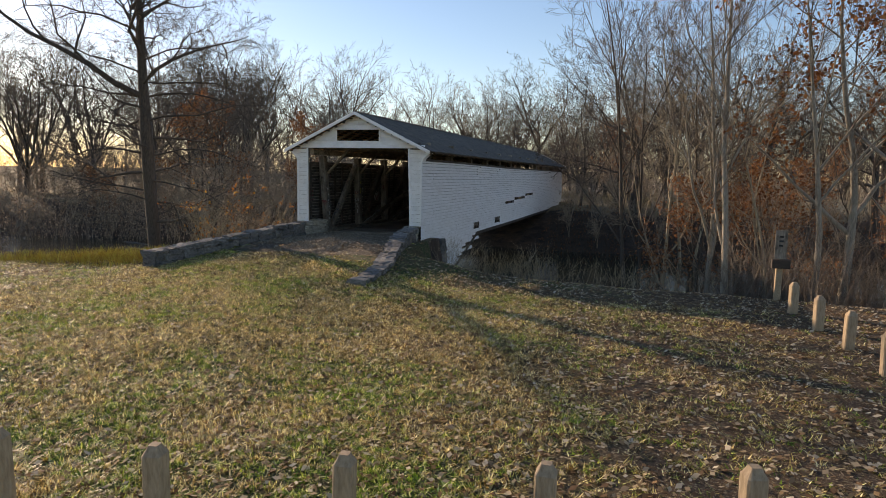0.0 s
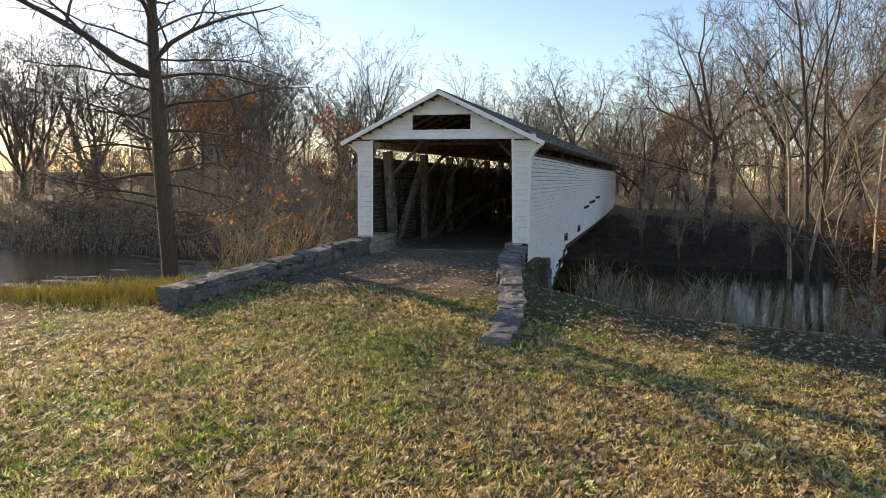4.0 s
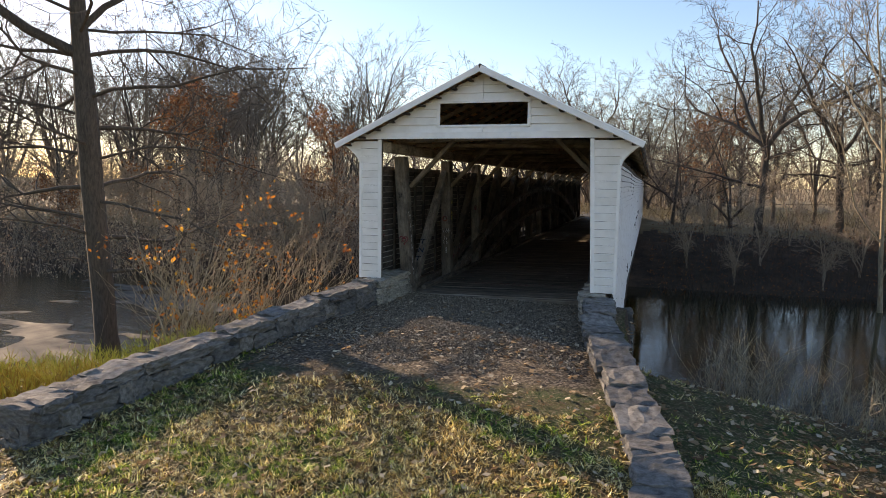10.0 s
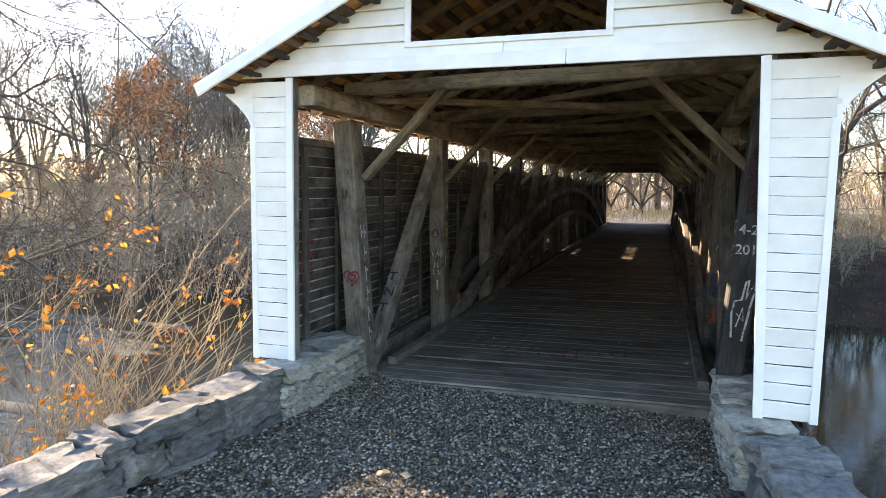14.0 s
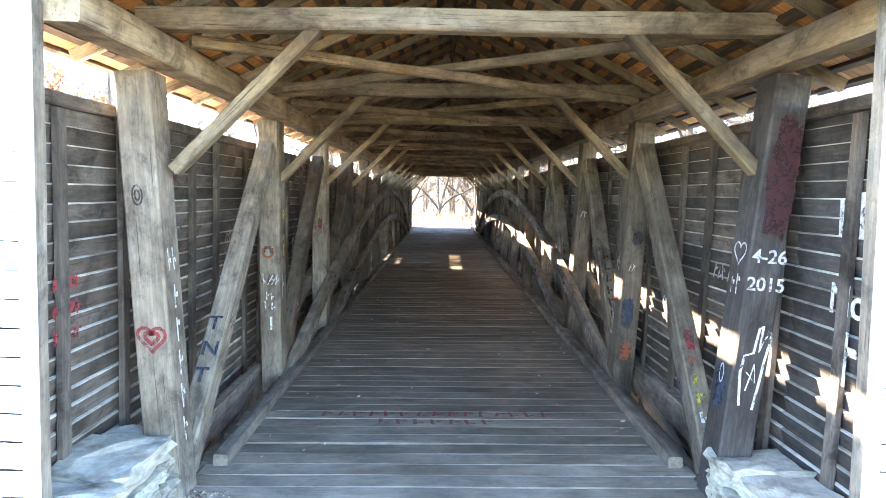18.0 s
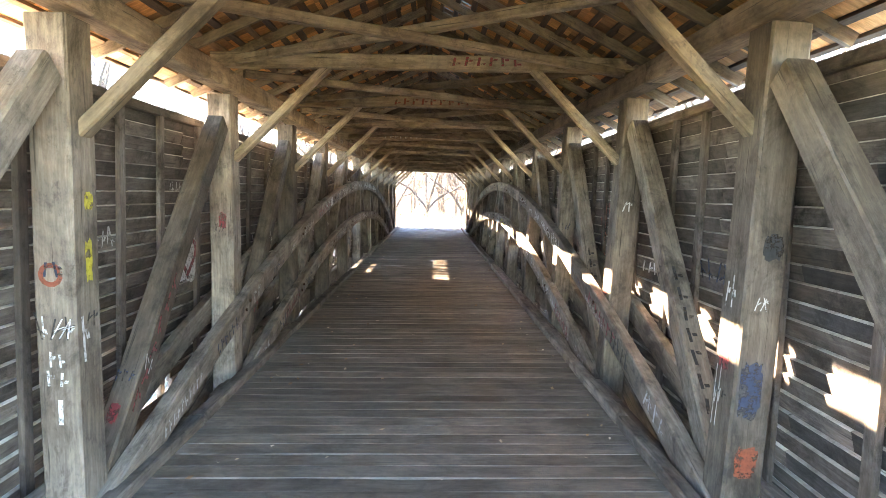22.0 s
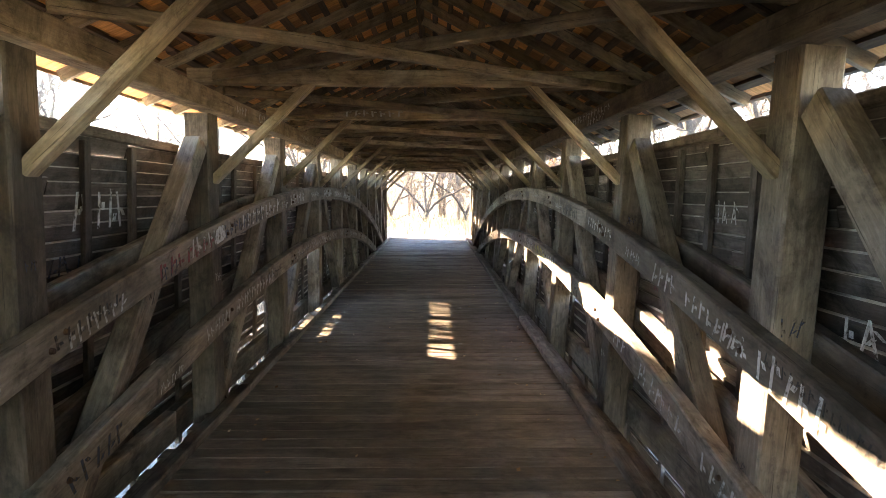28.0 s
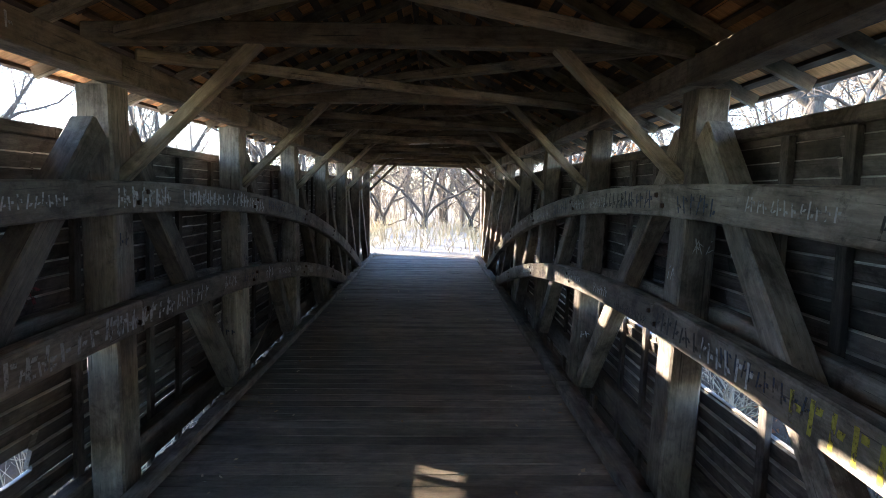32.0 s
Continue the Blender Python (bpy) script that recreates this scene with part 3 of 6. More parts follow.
def build_truss(side):
    s = -1 if side == "left" else 1
    t = tagged(empty("timber_truss"), "weathered grey-brown timber truss with doubled arch ribs and painted scrawls", "bridge truss", "trusses of the bridge")
    for i, y in enumerate(POSTS):
        lean = rnd.uniform(-0.015, 0.015)
        lo, hi = post_ends(i, s)
        beam("post", sh(lo, y + lean, -0.35), sh(hi, y, 3.10), 0.25, 0.29, M_BLACKISH if i == 0 and s > 0 else M_WOOD, t, up=(0, 1, 0), chamfer=0.015)
    for i in range(12):
        a, b = (POSTS[i], POSTS[i + 1]) if i < 6 else (POSTS[i + 1], POSTS[i])
        d = 1 if i < 6 else -1
        xa, xb = diag_ends(i, s)
        beam("diagonal_brace", sh(xa, a + d * 0.26, 0.06), sh(xb, b - d * 0.22, 2.78), 0.18, 0.21, M_WOOD, t, up=(0, 1, 0), chamfer=0.014)
    # chords and plate
    for k in range(6):
        y0, y1 = 0.16 + k * (LEN - 0.32) / 6, 0.16 + (k + 1) * (LEN - 0.32) / 6 - 0.01
        beam("top_plate", sh(s * 2.19, y0, 3.24), sh(s * 2.19, y1, 3.24), 0.22, 0.20, M_TIE, t)
        beam("bottom_chord", sh(s * 2.39, max(y0, 1.2), -0.02), sh(s * 2.39, y1, -0.02), 0.12, 0.30, M_WOOD, t)
        beam("bottom_chord", sh(s * 2.0, max(y0, 1.6), -0.10), sh(s * 2.0, y1, -0.10), 0.12, 0.20, M_WOOD, t)
    # arch ribs inside and outside the posts
    for off, w in ((2.01, 0.12), (2.37, 0.10)):
        for drop in (0.0, 0.90):
            reach = math.sqrt((upper_arch(MID) - drop + 0.55) / 0.0102)
            vs, n = [], 44
            for k in range(n + 1):
                y = MID - reach + 2 * reach * k / n
                z = upper_arch(y) - drop
                sl = -2 * 0.0102 * (y - MID)
                nn = Vector((0, -sl, 1)).normalized()
                for dx, dz in ((-1, -1), (1, -1), (1, 1), (-1, 1)):
                    c = Vector((s * off + dx * (w / 2), y, z)) + nn * (dz * 0.12)
                    c.z += SK * c.x
                    c.x += CX
                    c.x += 0.004 * math.sin(k * 2.3)
                    vs.append(tuple(c))
            # the rib is spliced of lengths about 5 m long
            cuts = [0, 7, 15, 22, 30, 37, n]
            for a, b in zip(cuts, cuts[1:]):
                fs = []
                for k in range(b - a):
                    for e in range(4):
                        fs.append((k * 4 + e, k * 4 + (e + 1) % 4, k * 4 + 4 + (e + 1) % 4, k * 4 + 4 + e))
                m = (b - a) * 4
                fs += [(3, 2, 1, 0), (m, m + 1, m + 2, m + 3)]
                pts = [Vector(v) for v in vs[a * 4 : b * 4 + 4]]
                fr = frame_between((pts[0] + pts[2]) / 2, (pts[-4] + pts[-2]) / 2)
                inv = fr.inverted()
                ob = raw("arch_rib", [tuple(inv @ v) for v in pts], fs, M_WOOD, t, "long curved laminated timber rib")
                ob.matrix_basis = fr
                bv = ob.modifiers.new("edge", "BEVEL")
                bv.width, bv.segments, bv.limit_method, bv.angle_limit = 0.012, 1, "ANGLE", radians(40)
    return t


def add_bolts(t, s):
    ring = [(0.021 * math.cos(k * math.pi / 4), 0.021 * math.sin(k * math.pi / 4)) for k in range(8)]
    vs = [(0, y, z) for y, z in ring] + [(1, y * 0.8, z * 0.8) for y, z in ring]
    fs = [(k, (k + 1) % 8, 8 + (k + 1) % 8, 8 + k) for k in range(8)] + [tuple(range(8, 16))]
    me = bpy.data.meshes.new("bolt")
    me.from_pydata([(-s * 0.022 * x, y, z) for x, y, z in vs], [], fs)
    me.materials.append(M_IRON)
    ribs = [o for o in t.children if o.name.startswith("arch_rib")]
    for y in POSTS[1:-1]:
        for drop in (0.0, 0.9):
            z = upper_arch(y) - drop
            if z < 0.2:
                continue
            for dy in (-0.07, 0.07):
                ob = new("bolt", me)
                at = sh(s * 1.952, y + dy, z + 0.04 * (1 if dy > 0 else -1))
                rib = min(ribs, key=lambda o: (o.matrix_basis.translation - at).length)
                ob["label"] = "rusty iron bolt head"
                ob.parent = rib
                ob.matrix_basis = rib.matrix_basis.inverted() @ Matrix.Translation(at)


TRUSS_L = build_truss("left")
TRUSS_R = build_truss("right")
add_bolts(TRUSS_L, -1)
add_bolts(TRUSS_R, 1)


# ---------------------------------------------------------------- siding walls
def siding_bottom(y, s):
    if s > 0:
        if y < 8.2:
            return -1.95 + 1.4 * max(0.0, min(1.0, (y - 3.9) / 4.3))
        return -0.52 - 1.9 * max(0.0, min(1.0, (y - 32.0) / 6.0))
    return -0.9 + 0.4 * smooth(3.0, 6.0, y) - 1.2 * smooth(33.0, 36.5, y)


# where boards have come off or split: side, lower and upper edge of the hole, first y, last y
GAPS = [(1, 0.78, 0.94, 17.2, 20.6), (1, 0.94, 1.095, 20.8, 23.6), (1, 0.623, 0.78, 14.6, 17.0), (-1, 1.13, 1.28, 16.9, 21.3), (-1, 0.315, 0.471, 17.0, 18.4), (-1, 0.315, 0.471, 18.7, 19.2),
        (-1, -0.01, 0.147, 6.0, 7.0), (-1, -0.325, -0.01, 15.0, 16.6), (-1, -0.325, -0.01, 19.0, 20.4), (1, -0.325, -0.01, 7.6, 8.6), (1, -0.325, -0.01, 12, 13.2)]


def dip(y, z):
    """The wall's top edge sags a little away from the portals."""
    return z - 0.085 * smooth(7, 13, y) * smooth(1.7, 2.8, z)


def build_siding(s):
    w = tagged(empty("wall_east" if s > 0 else "wall_west"),
               "long clapboard bridge wall, white outside and bare grey inside" if s > 0 else "sunlit clapboard bridge wall, bare weathered inside", "wall", kind="structure")
    rows, step, high = 37, 0.1235, 0.148
    for r in range(rows + 1):
        z = (2.79 if s > 0 else 2.732) - r * step
        y = 0.08
        while y < LEN - 0.1:
            y1 = min(LEN - 0.08, y + rnd.choice((2.4, 3.0, 3.6, 4.2)))
            if s > 0 and y < 1.0:
                y1 = 1.42
            # pieces of the row: first y, last y, lower edge, upper edge
            bits = [(y, y1, z - high / 2, z + high / 2)]
            for gs, g0, g1, ga, gb in GAPS:
                if gs != s or g1 < z - high / 2 or g0 > z + high / 2:
                    continue
                cut = []
                for a, b, lo, hi in bits:
                    if gb <= a or ga >= b:
                        cut.append((a, b, lo, hi))
                        continue
                    m0, m1 = max(a, ga), min(b, gb)
                    cut += [(a, m0, lo, hi), (m0, m1, lo, min(hi, g0)), (m0, m1, max(lo, g1), hi), (m1, b, lo, hi)]
                bits = [q for q in cut if q[1] - q[0] > 0.05 and q[3] - q[2] > 0.03]
            for a, b, lo, hi in bits:
                m, mid = (a + b) / 2, (lo + hi) / 2
                if mid - 0.08 < siding_bottom(m, s):
                    continue
                thin_row = s < 0 and mid < 0.42 and 12.5 < m < 24 and rnd.random() < 0.38
                ob = new("board", box_mesh("board", b - a - 0.001, 0.032, min(hi - lo, 0.100) if thin_row else hi - lo, M_WHITE, 0.005, 0.004, 3))
                # east boards that end before 4.6 m are darker inside than the rest
                ob.data.materials.append(M_BLACKISH if s > 0 and b < 4.6 else M_SIDE_IN)
                # upper edges get the pale colour that stands in for caught light
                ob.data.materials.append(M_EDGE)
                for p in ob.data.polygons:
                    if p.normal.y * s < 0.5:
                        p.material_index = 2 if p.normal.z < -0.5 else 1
                ob.parent = w
                ob.matrix_basis = Matrix.Translation(sh0(s * WALL_X, m, dip(m, mid))) @ pose(0, 0, 0, 0, 0, 90) @ pose(0, 0, 0, -15.0 * s + rnd.uniform(-1.6, 1.6), rnd.uniform(-0.15, 0.15), 0)
            y = y1
    # studs that the boards are nailed to, and the cap on top
    for i in range(12):
        for f in (0.0, 0.27, 0.5, 0.73):
            y = POSTS[i] + BAY * f + rnd.uniform(-0.05, 0.05)
            if f == 0.0:
                y += 0.2
            b = siding_bottom(y, s)
            beam("stud", sh0(s * 2.505, y, max(b, -0.6) + 0.02), sh0(s * 2.505, y + rnd.uniform(-0.03, 0.03), dip(y, TOP - 0.05)), 0.045, 0.095, M_SIDE_IN, w, up=(0, 1, 0), chamfer=0.004)
    for y in (0.35, 0.8):
        beam("stud", sh0(s * 2.505, y, 0.3), sh0(s * 2.505, y, TOP - 0.05), 0.045, 0.095, M_SIDE_IN, w, up=(0, 1, 0), chamfer=0.004)
    for a in range(8):
        beam("cap_rail", sh0(s * 2.54, 0.08 + a * 4.85, dip(a * 4.85, TOP + 0.01)), sh0(s * 2.54, 0.08 + a * 4.85 + 4.84, dip(a * 4.85 + 4.84, TOP + 0.01)), 0.12, 0.09, M_SIDE_IN, w)
    if s > 0:
        pts = [(4.3, -1.85), (8.2, -0.56), (20, -0.56), (31.9, -0.52), (38.1, -2.4)]
        for (ya, za), (yb, zb) in zip(pts, pts[1:]):
            beam("skirt_board", sh0(s * 2.60, ya, za), sh0(s * 2.60, yb, zb), 0.03, 0.16, M_DARKVENT, w)


# ---------------------------------------------------------------- portals
def build_portal(y0, d, name, lab):
    """d: -1 for the portal that faces -y."""
    w = tagged(empty(name), lab, "wall", kind="structure")
    step, th = 0.150, 0.024
    rise = (APEX - EAVE_Z) / EAVE_X

    def course(x0, x1, z, tag="board", tilt=True):
        ob = new(tag, box_mesh(tag, abs(x1 - x0), th, 0.147, M_WHITE, 0.004, 0.003, 3))
        ob.parent = w
        ob.matrix_basis = Matrix.Translation(((x0 + x1) / 2, y0 + d * 0.012, z)) @ pose(0, 0, 0, (12 if d < 0 else -12) + rnd.uniform(-0.8, 0.8), rnd.uniform(-0.2, 0.2), 0)

    base = 0.44 if d < 0 else 0.1
    z = base + 0.075
    while z < LINTEL - 0.03:
        for s in (-1, 1):
            outer = 2.62
            if z > 2.86:
                outer += min(0.30, (z - 2.86) ** 1.6 * 1.1)
            course(s * (jamb_x(s, z) + 0.07), s * outer, z)
        z += step
    def raked(x0, x1, z, side):
        """A gable board whose outer end follows the rake."""
        zb, zt = z - 0.073, z + 0.073
        hb, ht = (APEX - 0.06 - zb) / rise, max(0.02, (APEX - 0.06 - zt) / rise)
        inner = x0 if side > 0 else x1
        inner = side * inner
        if ht < inner + 0.02:
            ht = inner + 0.02
        vs = []
        for yy in (0, 1):
            for zz, h in ((zb, hb), (zt, ht)):
                off = (0.044 if zz == zb else 0.006) if yy else 0.0
                vs += [(side * inner, y0 + d * off, zz), (side * h, y0 + d * off, zz)]
        fs = [(0, 1, 3, 2), (4, 6, 7, 5), (0, 4, 5, 1), (2, 3, 7, 6), (1, 5, 7, 3), (0, 2, 6, 4)]
        if side * d > 0:
            fs = [f[::-1] for f in fs]
        raw("board", vs, fs, M_WHITE, w)

    def sheath(pts):
        n = len(pts)
        vs = [(x, y0 - d * 0.006, zz) for x, zz in pts] + [(x, y0 - d * 0.026, zz) for x, zz in pts]
        fs = [tuple(range(n)), tuple(range(2 * n - 1, n - 1, -1))] + [(k, n + k, n + (k + 1) % n, (k + 1) % n) for k in range(n)]
        raw("sheathing_board", vs, fs, M_WHITE, w)

    low, cutx = LINTEL + 0.14, 0.93
    rake = lambda x: APEX - 0.07 - rise * abs(x)
    for q in (-1, 1):
        sheath([(q * cutx, low), (q * (APEX - 0.07 - low) / rise, low), (q * cutx, rake(cutx))])
    sheath([(-cutx, 4.06), (cutx, 4.06), (cutx, rake(cutx)), (0, rake(0)), (-cutx, rake(cutx))])
    sheath([(-cutx, low), (cutx, low), (cutx, 3.54), (-cutx, 3.54)])
    z = LINTEL + 0.20
    while z < APEX - 0.12:
        for side in (-1, 1):
            cut = 0.92 if 3.58 < z < 4.02 else 0.003
            raked(cut if side > 0 else -9, -cut if side < 0 else 9, z, side)
        z += step

    def trim(x0, z0, x1, z1, wd, name2="trim_board", out=0.032, t2=0.03):
        beam(name2, (x0, y0 + d * out, z0), (x1, y0 + d * out, z1), t2, wd, M_WHITE, w, up=(0, 0, 1) if abs(x1 - x0) > abs(z1 - z0) else (1, 0, 0), wobble=0.002, chamfer=0.004)

    for s in (-1, 1):
        trim(s * (jamb_x(s, base) + 0.035), base, s * (jamb_x(s, LINTEL) + 0.035), LINTEL - 0.01, 0.075)
        trim(s * 2.60, base, s * 2.60, 2.84, 0.06)
    trim(-EAVE_X + 0.24, LINTEL + 0.065, 0.55, LINTEL + 0.065, 0.13)
    trim(0.556, LINTEL + 0.065, EAVE_X - 0.24, LINTEL + 0.065, 0.13)
    for x in (-0.905, 0.905):
        trim(x, 3.585, x, 4.01, 0.06)
    trim(-0.935, 4.04, 0.935, 4.04, 0.05)
    trim(-0.935, 3.565, 0.935, 3.565, 0.04)
    # return soffits under the eaves at each corner
    for s in (-1, 1):
        vs, n = [], 8
        for k in range(n + 1):
            a = k / n
            zz = 2.84 + (EAVE_Z - 0.06 - 2.84) * a
            xx = 2.63 + (EAVE_X - 2.66) * a ** 1.6
            vs += [(s * xx, y0 - d * 0.30, zz), (s * xx, y0 + d * 0.03, zz)]
        for k in range(n + 1):
            a = k / n
            vs.append((s * 2.60, y0 + d * 0.028, 2.84 + (EAVE_Z + 0.05 - 2.84) * a))
        fs = [(2 * k, 2 * k + 1, 2 * k + 3, 2 * k + 2) for k in range(n)]
        fs += [(2 * k + 1, 2 * (n + 1) + k, 2 * (n + 1) + k + 1, 2 * k + 3) for k in range(n)]
        raw("eave_return", vs, fs, M_WHITE, w)
    # frame behind the boards
    for s in (-1, 1):
        for x, x2 in ((jamb_x(s, base) + 0.08, jamb_x(s, LINTEL) + 0.08), (2.5, 2.5)):
            beam("door_post", (s * x, y0 - d * 0.08, base), (s * x2, y0 - d * 0.08, LINTEL + 0.02), 0.10, 0.10, M_WOOD, w, up=(0, 1, 0))
    beam("lintel_beam", (-2.5, y0 - d * 0.08, LINTEL + 0.12), (2.5, y0 - d * 0.08, LINTEL + 0.12), 0.12, 0.2, M_WOOD, w)
    return w


# ---------------------------------------------------------------- roof
def build_roof():
    rise = (APEX - EAVE_Z) / EAVE_X
    y0, y1 = -0.34, LEN + 0.34
    slope = math.hypot(EAVE_X, APEX - EAVE_Z)
    vs, fs = [], []

    def slab(s, a, b, ya, yb, t0, t1, skew=0.0):
        """A board on the slope from a to b metres below the ridge."""
        k = len(vs)
        nx, nz = s * (APEX - EAVE_Z) / slope, EAVE_X / slope
        for y in (ya, yb):
            for m in (a, b):
                x, z = s * EAVE_X * m / slope, APEX - (APEX - EAVE_Z) * m / slope
                vs.extend([(x + nx * t0, y, z + nz * t0), (x + nx * t1, y, z + nz * t1)])
        fs.extend([(k, k + 4, k + 6, k + 2), (k + 1, k + 3, k + 7, k + 5), (k, k + 1, k + 5, k + 4), (k + 2, k + 6, k + 7, k + 3), (k, k + 2, k + 3, k + 1), (k + 4, k + 5, k + 7, k + 6)])

    # split or missing shingles, each a thin slit of sky: side, metres below the ridge, y
    side = 3.02 / EAVE_X * slope            # the eaves of the long sides stop short of the gables' corners

    def reach(ya, yb):
        return slope if yb < 0.5 or ya > LEN - 0.5 else side

    holes = [(1, 0.35, 5.0), (1, 0.55, 5.6), (1, 0.5, 8.2), (1, 0.35, 8.7), (1, 0.42, 9.0), (1, 0.6, 13.0), (1, 0.3, 13.6), (1, 0.3, 16.0), (1, 0.8, 18.4), (1, 0.3, 19.6), (1, 0.3, 24.0), (-1, 0.4, 20.0)]
    step = 0.205
    n = int(slope / step) + 1
    for s in (-1, 1):
        for r in range(n):
            a, b = r * step, min(slope + 0.02, r * step + 0.062)
            y = y0 + 0.04
            while y < y1 - 0.1:
                yb = 0.36 if y < 0.3 else min(y1 - 0.04, y + rnd.uniform(0.5, 2.2))
                if b > reach(y, yb):
                    y = yb
                    continue
                g = 0.006 if rnd.random() < 0.85 else 0.03
                slab(s, a + rnd.uniform(-0.012, 0.012), b + rnd.uniform(-0.015, 0.015), y, yb - g, -0.064, -0.026)
                y = yb
    lathing = raw("ceiling", vs, fs, M_STRIP)
    tagged(lathing, "dark brown roof laths under the orange-brown shingles", "ceiling", kind="structure")
    vs.clear()
    fs.clear()
    for s in (-1, 1):
        rows = int(slope / 0.22) + 1
        for r in range(rows):
            a, b = max(-0.02, r * 0.22 - 0.05), min(slope + 0.05, r * 0.22 + 0.24)
            y = y0
            while y < y1 - 0.05:
                yb = min(y1, y + rnd.uniform(0.14, 0.36))
                e = reach(y, yb) + 0.05
                if a > e - 0.04:
                    y = yb
                    continue
                m, c = (a + b) / 2, (y + yb) / 2
                split = 0.045 if any(h == s and abs(m - hm) < 0.18 and abs(c - hy) < 0.22 for h, hm, hy in holes) else -0.002
                slab(s, a, min(b, e), y, yb - split, -0.018 - (0.006 if r % 2 else 0.0), 0.012 + rnd.uniform(0, 0.006))
                y = yb
    for y in range(0, 40):
        ya = y0 + y * (y1 - y0) / 40
        slab(1, -0.03, 0.12, ya, ya + (y1 - y0) / 40, 0.022, 0.034)
        slab(-1, -0.03, 0.12, ya, ya + (y1 - y0) / 40, 0.022, 0.034)
    shingles = raw("roof", vs, fs, M_SHINGLE)
    shingles.data.materials.append(M_LATH)
    shingles.data.polygons.foreach_set("material_index", [1 if k % 6 == 0 else 0 for k in range(len(fs))])
    tagged(shingles, "dark weathered shingle gable roof", "roof", kind="structure")
    fr = tagged(empty("roof_frame"), "exposed timber roof framing with ties, knee braces and rafters", "roof frame")
    for s in (-1, 1):
        for y, lab in ((-0.36, ""), (LEN + 0.36, "")):
            beam("barge_board", (s * (EAVE_X + 0.05), y, EAVE_Z - 0.06), (s * 0.004, y, APEX - 0.045), 0.03, 0.12, M_WHITE, fr, wobble=0.002, label="white painted gable edge board")
        for q in range(9):
            f = 0.06 + q * 0.108
            x, z = s * (EAVE_X + 0.05) * (1 - f), EAVE_Z - 0.06 + (APEX - EAVE_Z) * f - 0.062
            beam("lath_end", (x, -0.33, z), (x, -0.05, z), 0.075, 0.035, M_DARKVENT, fr, wobble=0, chamfer=0.004)
        k = int((LEN + 0.2) / 0.76)
        for i in range(k + 1):
            y = 0.09 + i * (LEN - 0.18) / k
            ex = EAVE_X * 0.99 if i in (0, k) else 2.88
            beam("rafter", (s * ex, y, APEX - 0.115 - (APEX - EAVE_Z) * ex / EAVE_X), (s * 0.04, y + rnd.uniform(-0.03, 0.03), APEX - 0.13), 0.055, 0.10, M_TIE, fr, wobble=0.004, chamfer=0.004)
    for i, y in enumerate(POSTS):
        tz = 3.48
        beam("tie_beam", sh(-2.36, y, tz), sh(2.36, y, tz + rnd.uniform(-0.03, 0.03)), 0.145, 0.155, M_TIE, fr, wobble=0.012)
        for s in (-1, 1):
            beam("knee_brace", sh(s * 2.12, y + 0.02, 2.42), sh(s * 1.08, y + 0.02, 3.46), 0.09, 0.13, M_TIE, fr, up=(0, 1, 0))
        if i < 12:
            # the crossed wind braces of each bay
            beam("wind_brace", sh(-2.05, y + 0.12, 3.36), sh(2.05, y + BAY - 0.12, 3.36), 0.095, 0.085, M_TIE, fr, wobble=0.01)
            beam("wind_brace", sh(2.05, y + 0.12, 3.465), sh(-2.05, y + BAY - 0.12, 3.465), 0.095, 0.085, M_TIE, fr, wobble=0.01)


# ---------------------------------------------------------------- deck
def build_deck():
    d = tagged(empty("floor"), "worn grey transverse deck planks with scuffed edges", "floor", kind="structure")
    shared = [box_mesh("plank", 4.06 + rnd.uniform(-0.05, 0.05), 0.205, 0.07, M_DECK, 0.008, 0.004, 6) for _ in range(12)]
    y, ang = 1.38, -math.degrees(math.atan(SK))
    while y < LEN - 0.6:
        ob = new("plank", rnd.choice(shared))
        ob.parent = d
        ob.matrix_basis = pose(rnd.uniform(-0.03, 0.03), y, -0.035 + rnd.uniform(-0.003, 0.003), rnd.uniform(-0.5, 0.5), ang, rnd.uniform(-0.2, 0.2))
        y += 0.2085 if rnd.random() < 0.85 else 0.216
    for s in (-1, 1):
        for k in range(9):
            ya, yb = 1.85 + k * 4.06, min(LEN - 0.6, 1.85 + (k + 1) * 4.06 - 0.03)
            cx = s * (1.84 if s > 0 else 1.93)
            beam("curb", sh(cx, ya, 0.05), sh(cx, yb, 0.05), 0.12, 0.10, M_WOOD, d, wobble=0.008)
    for k in range(11):
        x = -2.0 + 0.4 * k
        if k % 2 == 0:
            beam("stringer", sh(x, 1.4, -0.2), sh(x, LEN - 0.4, -0.2), 0.12, 0.24, M_WOOD, d)
    beam("end_plank", sh(-2.0, 1.25, -0.075), sh(1.95, 1.25, -0.075), 0.05, 0.12, M_DECK, d)


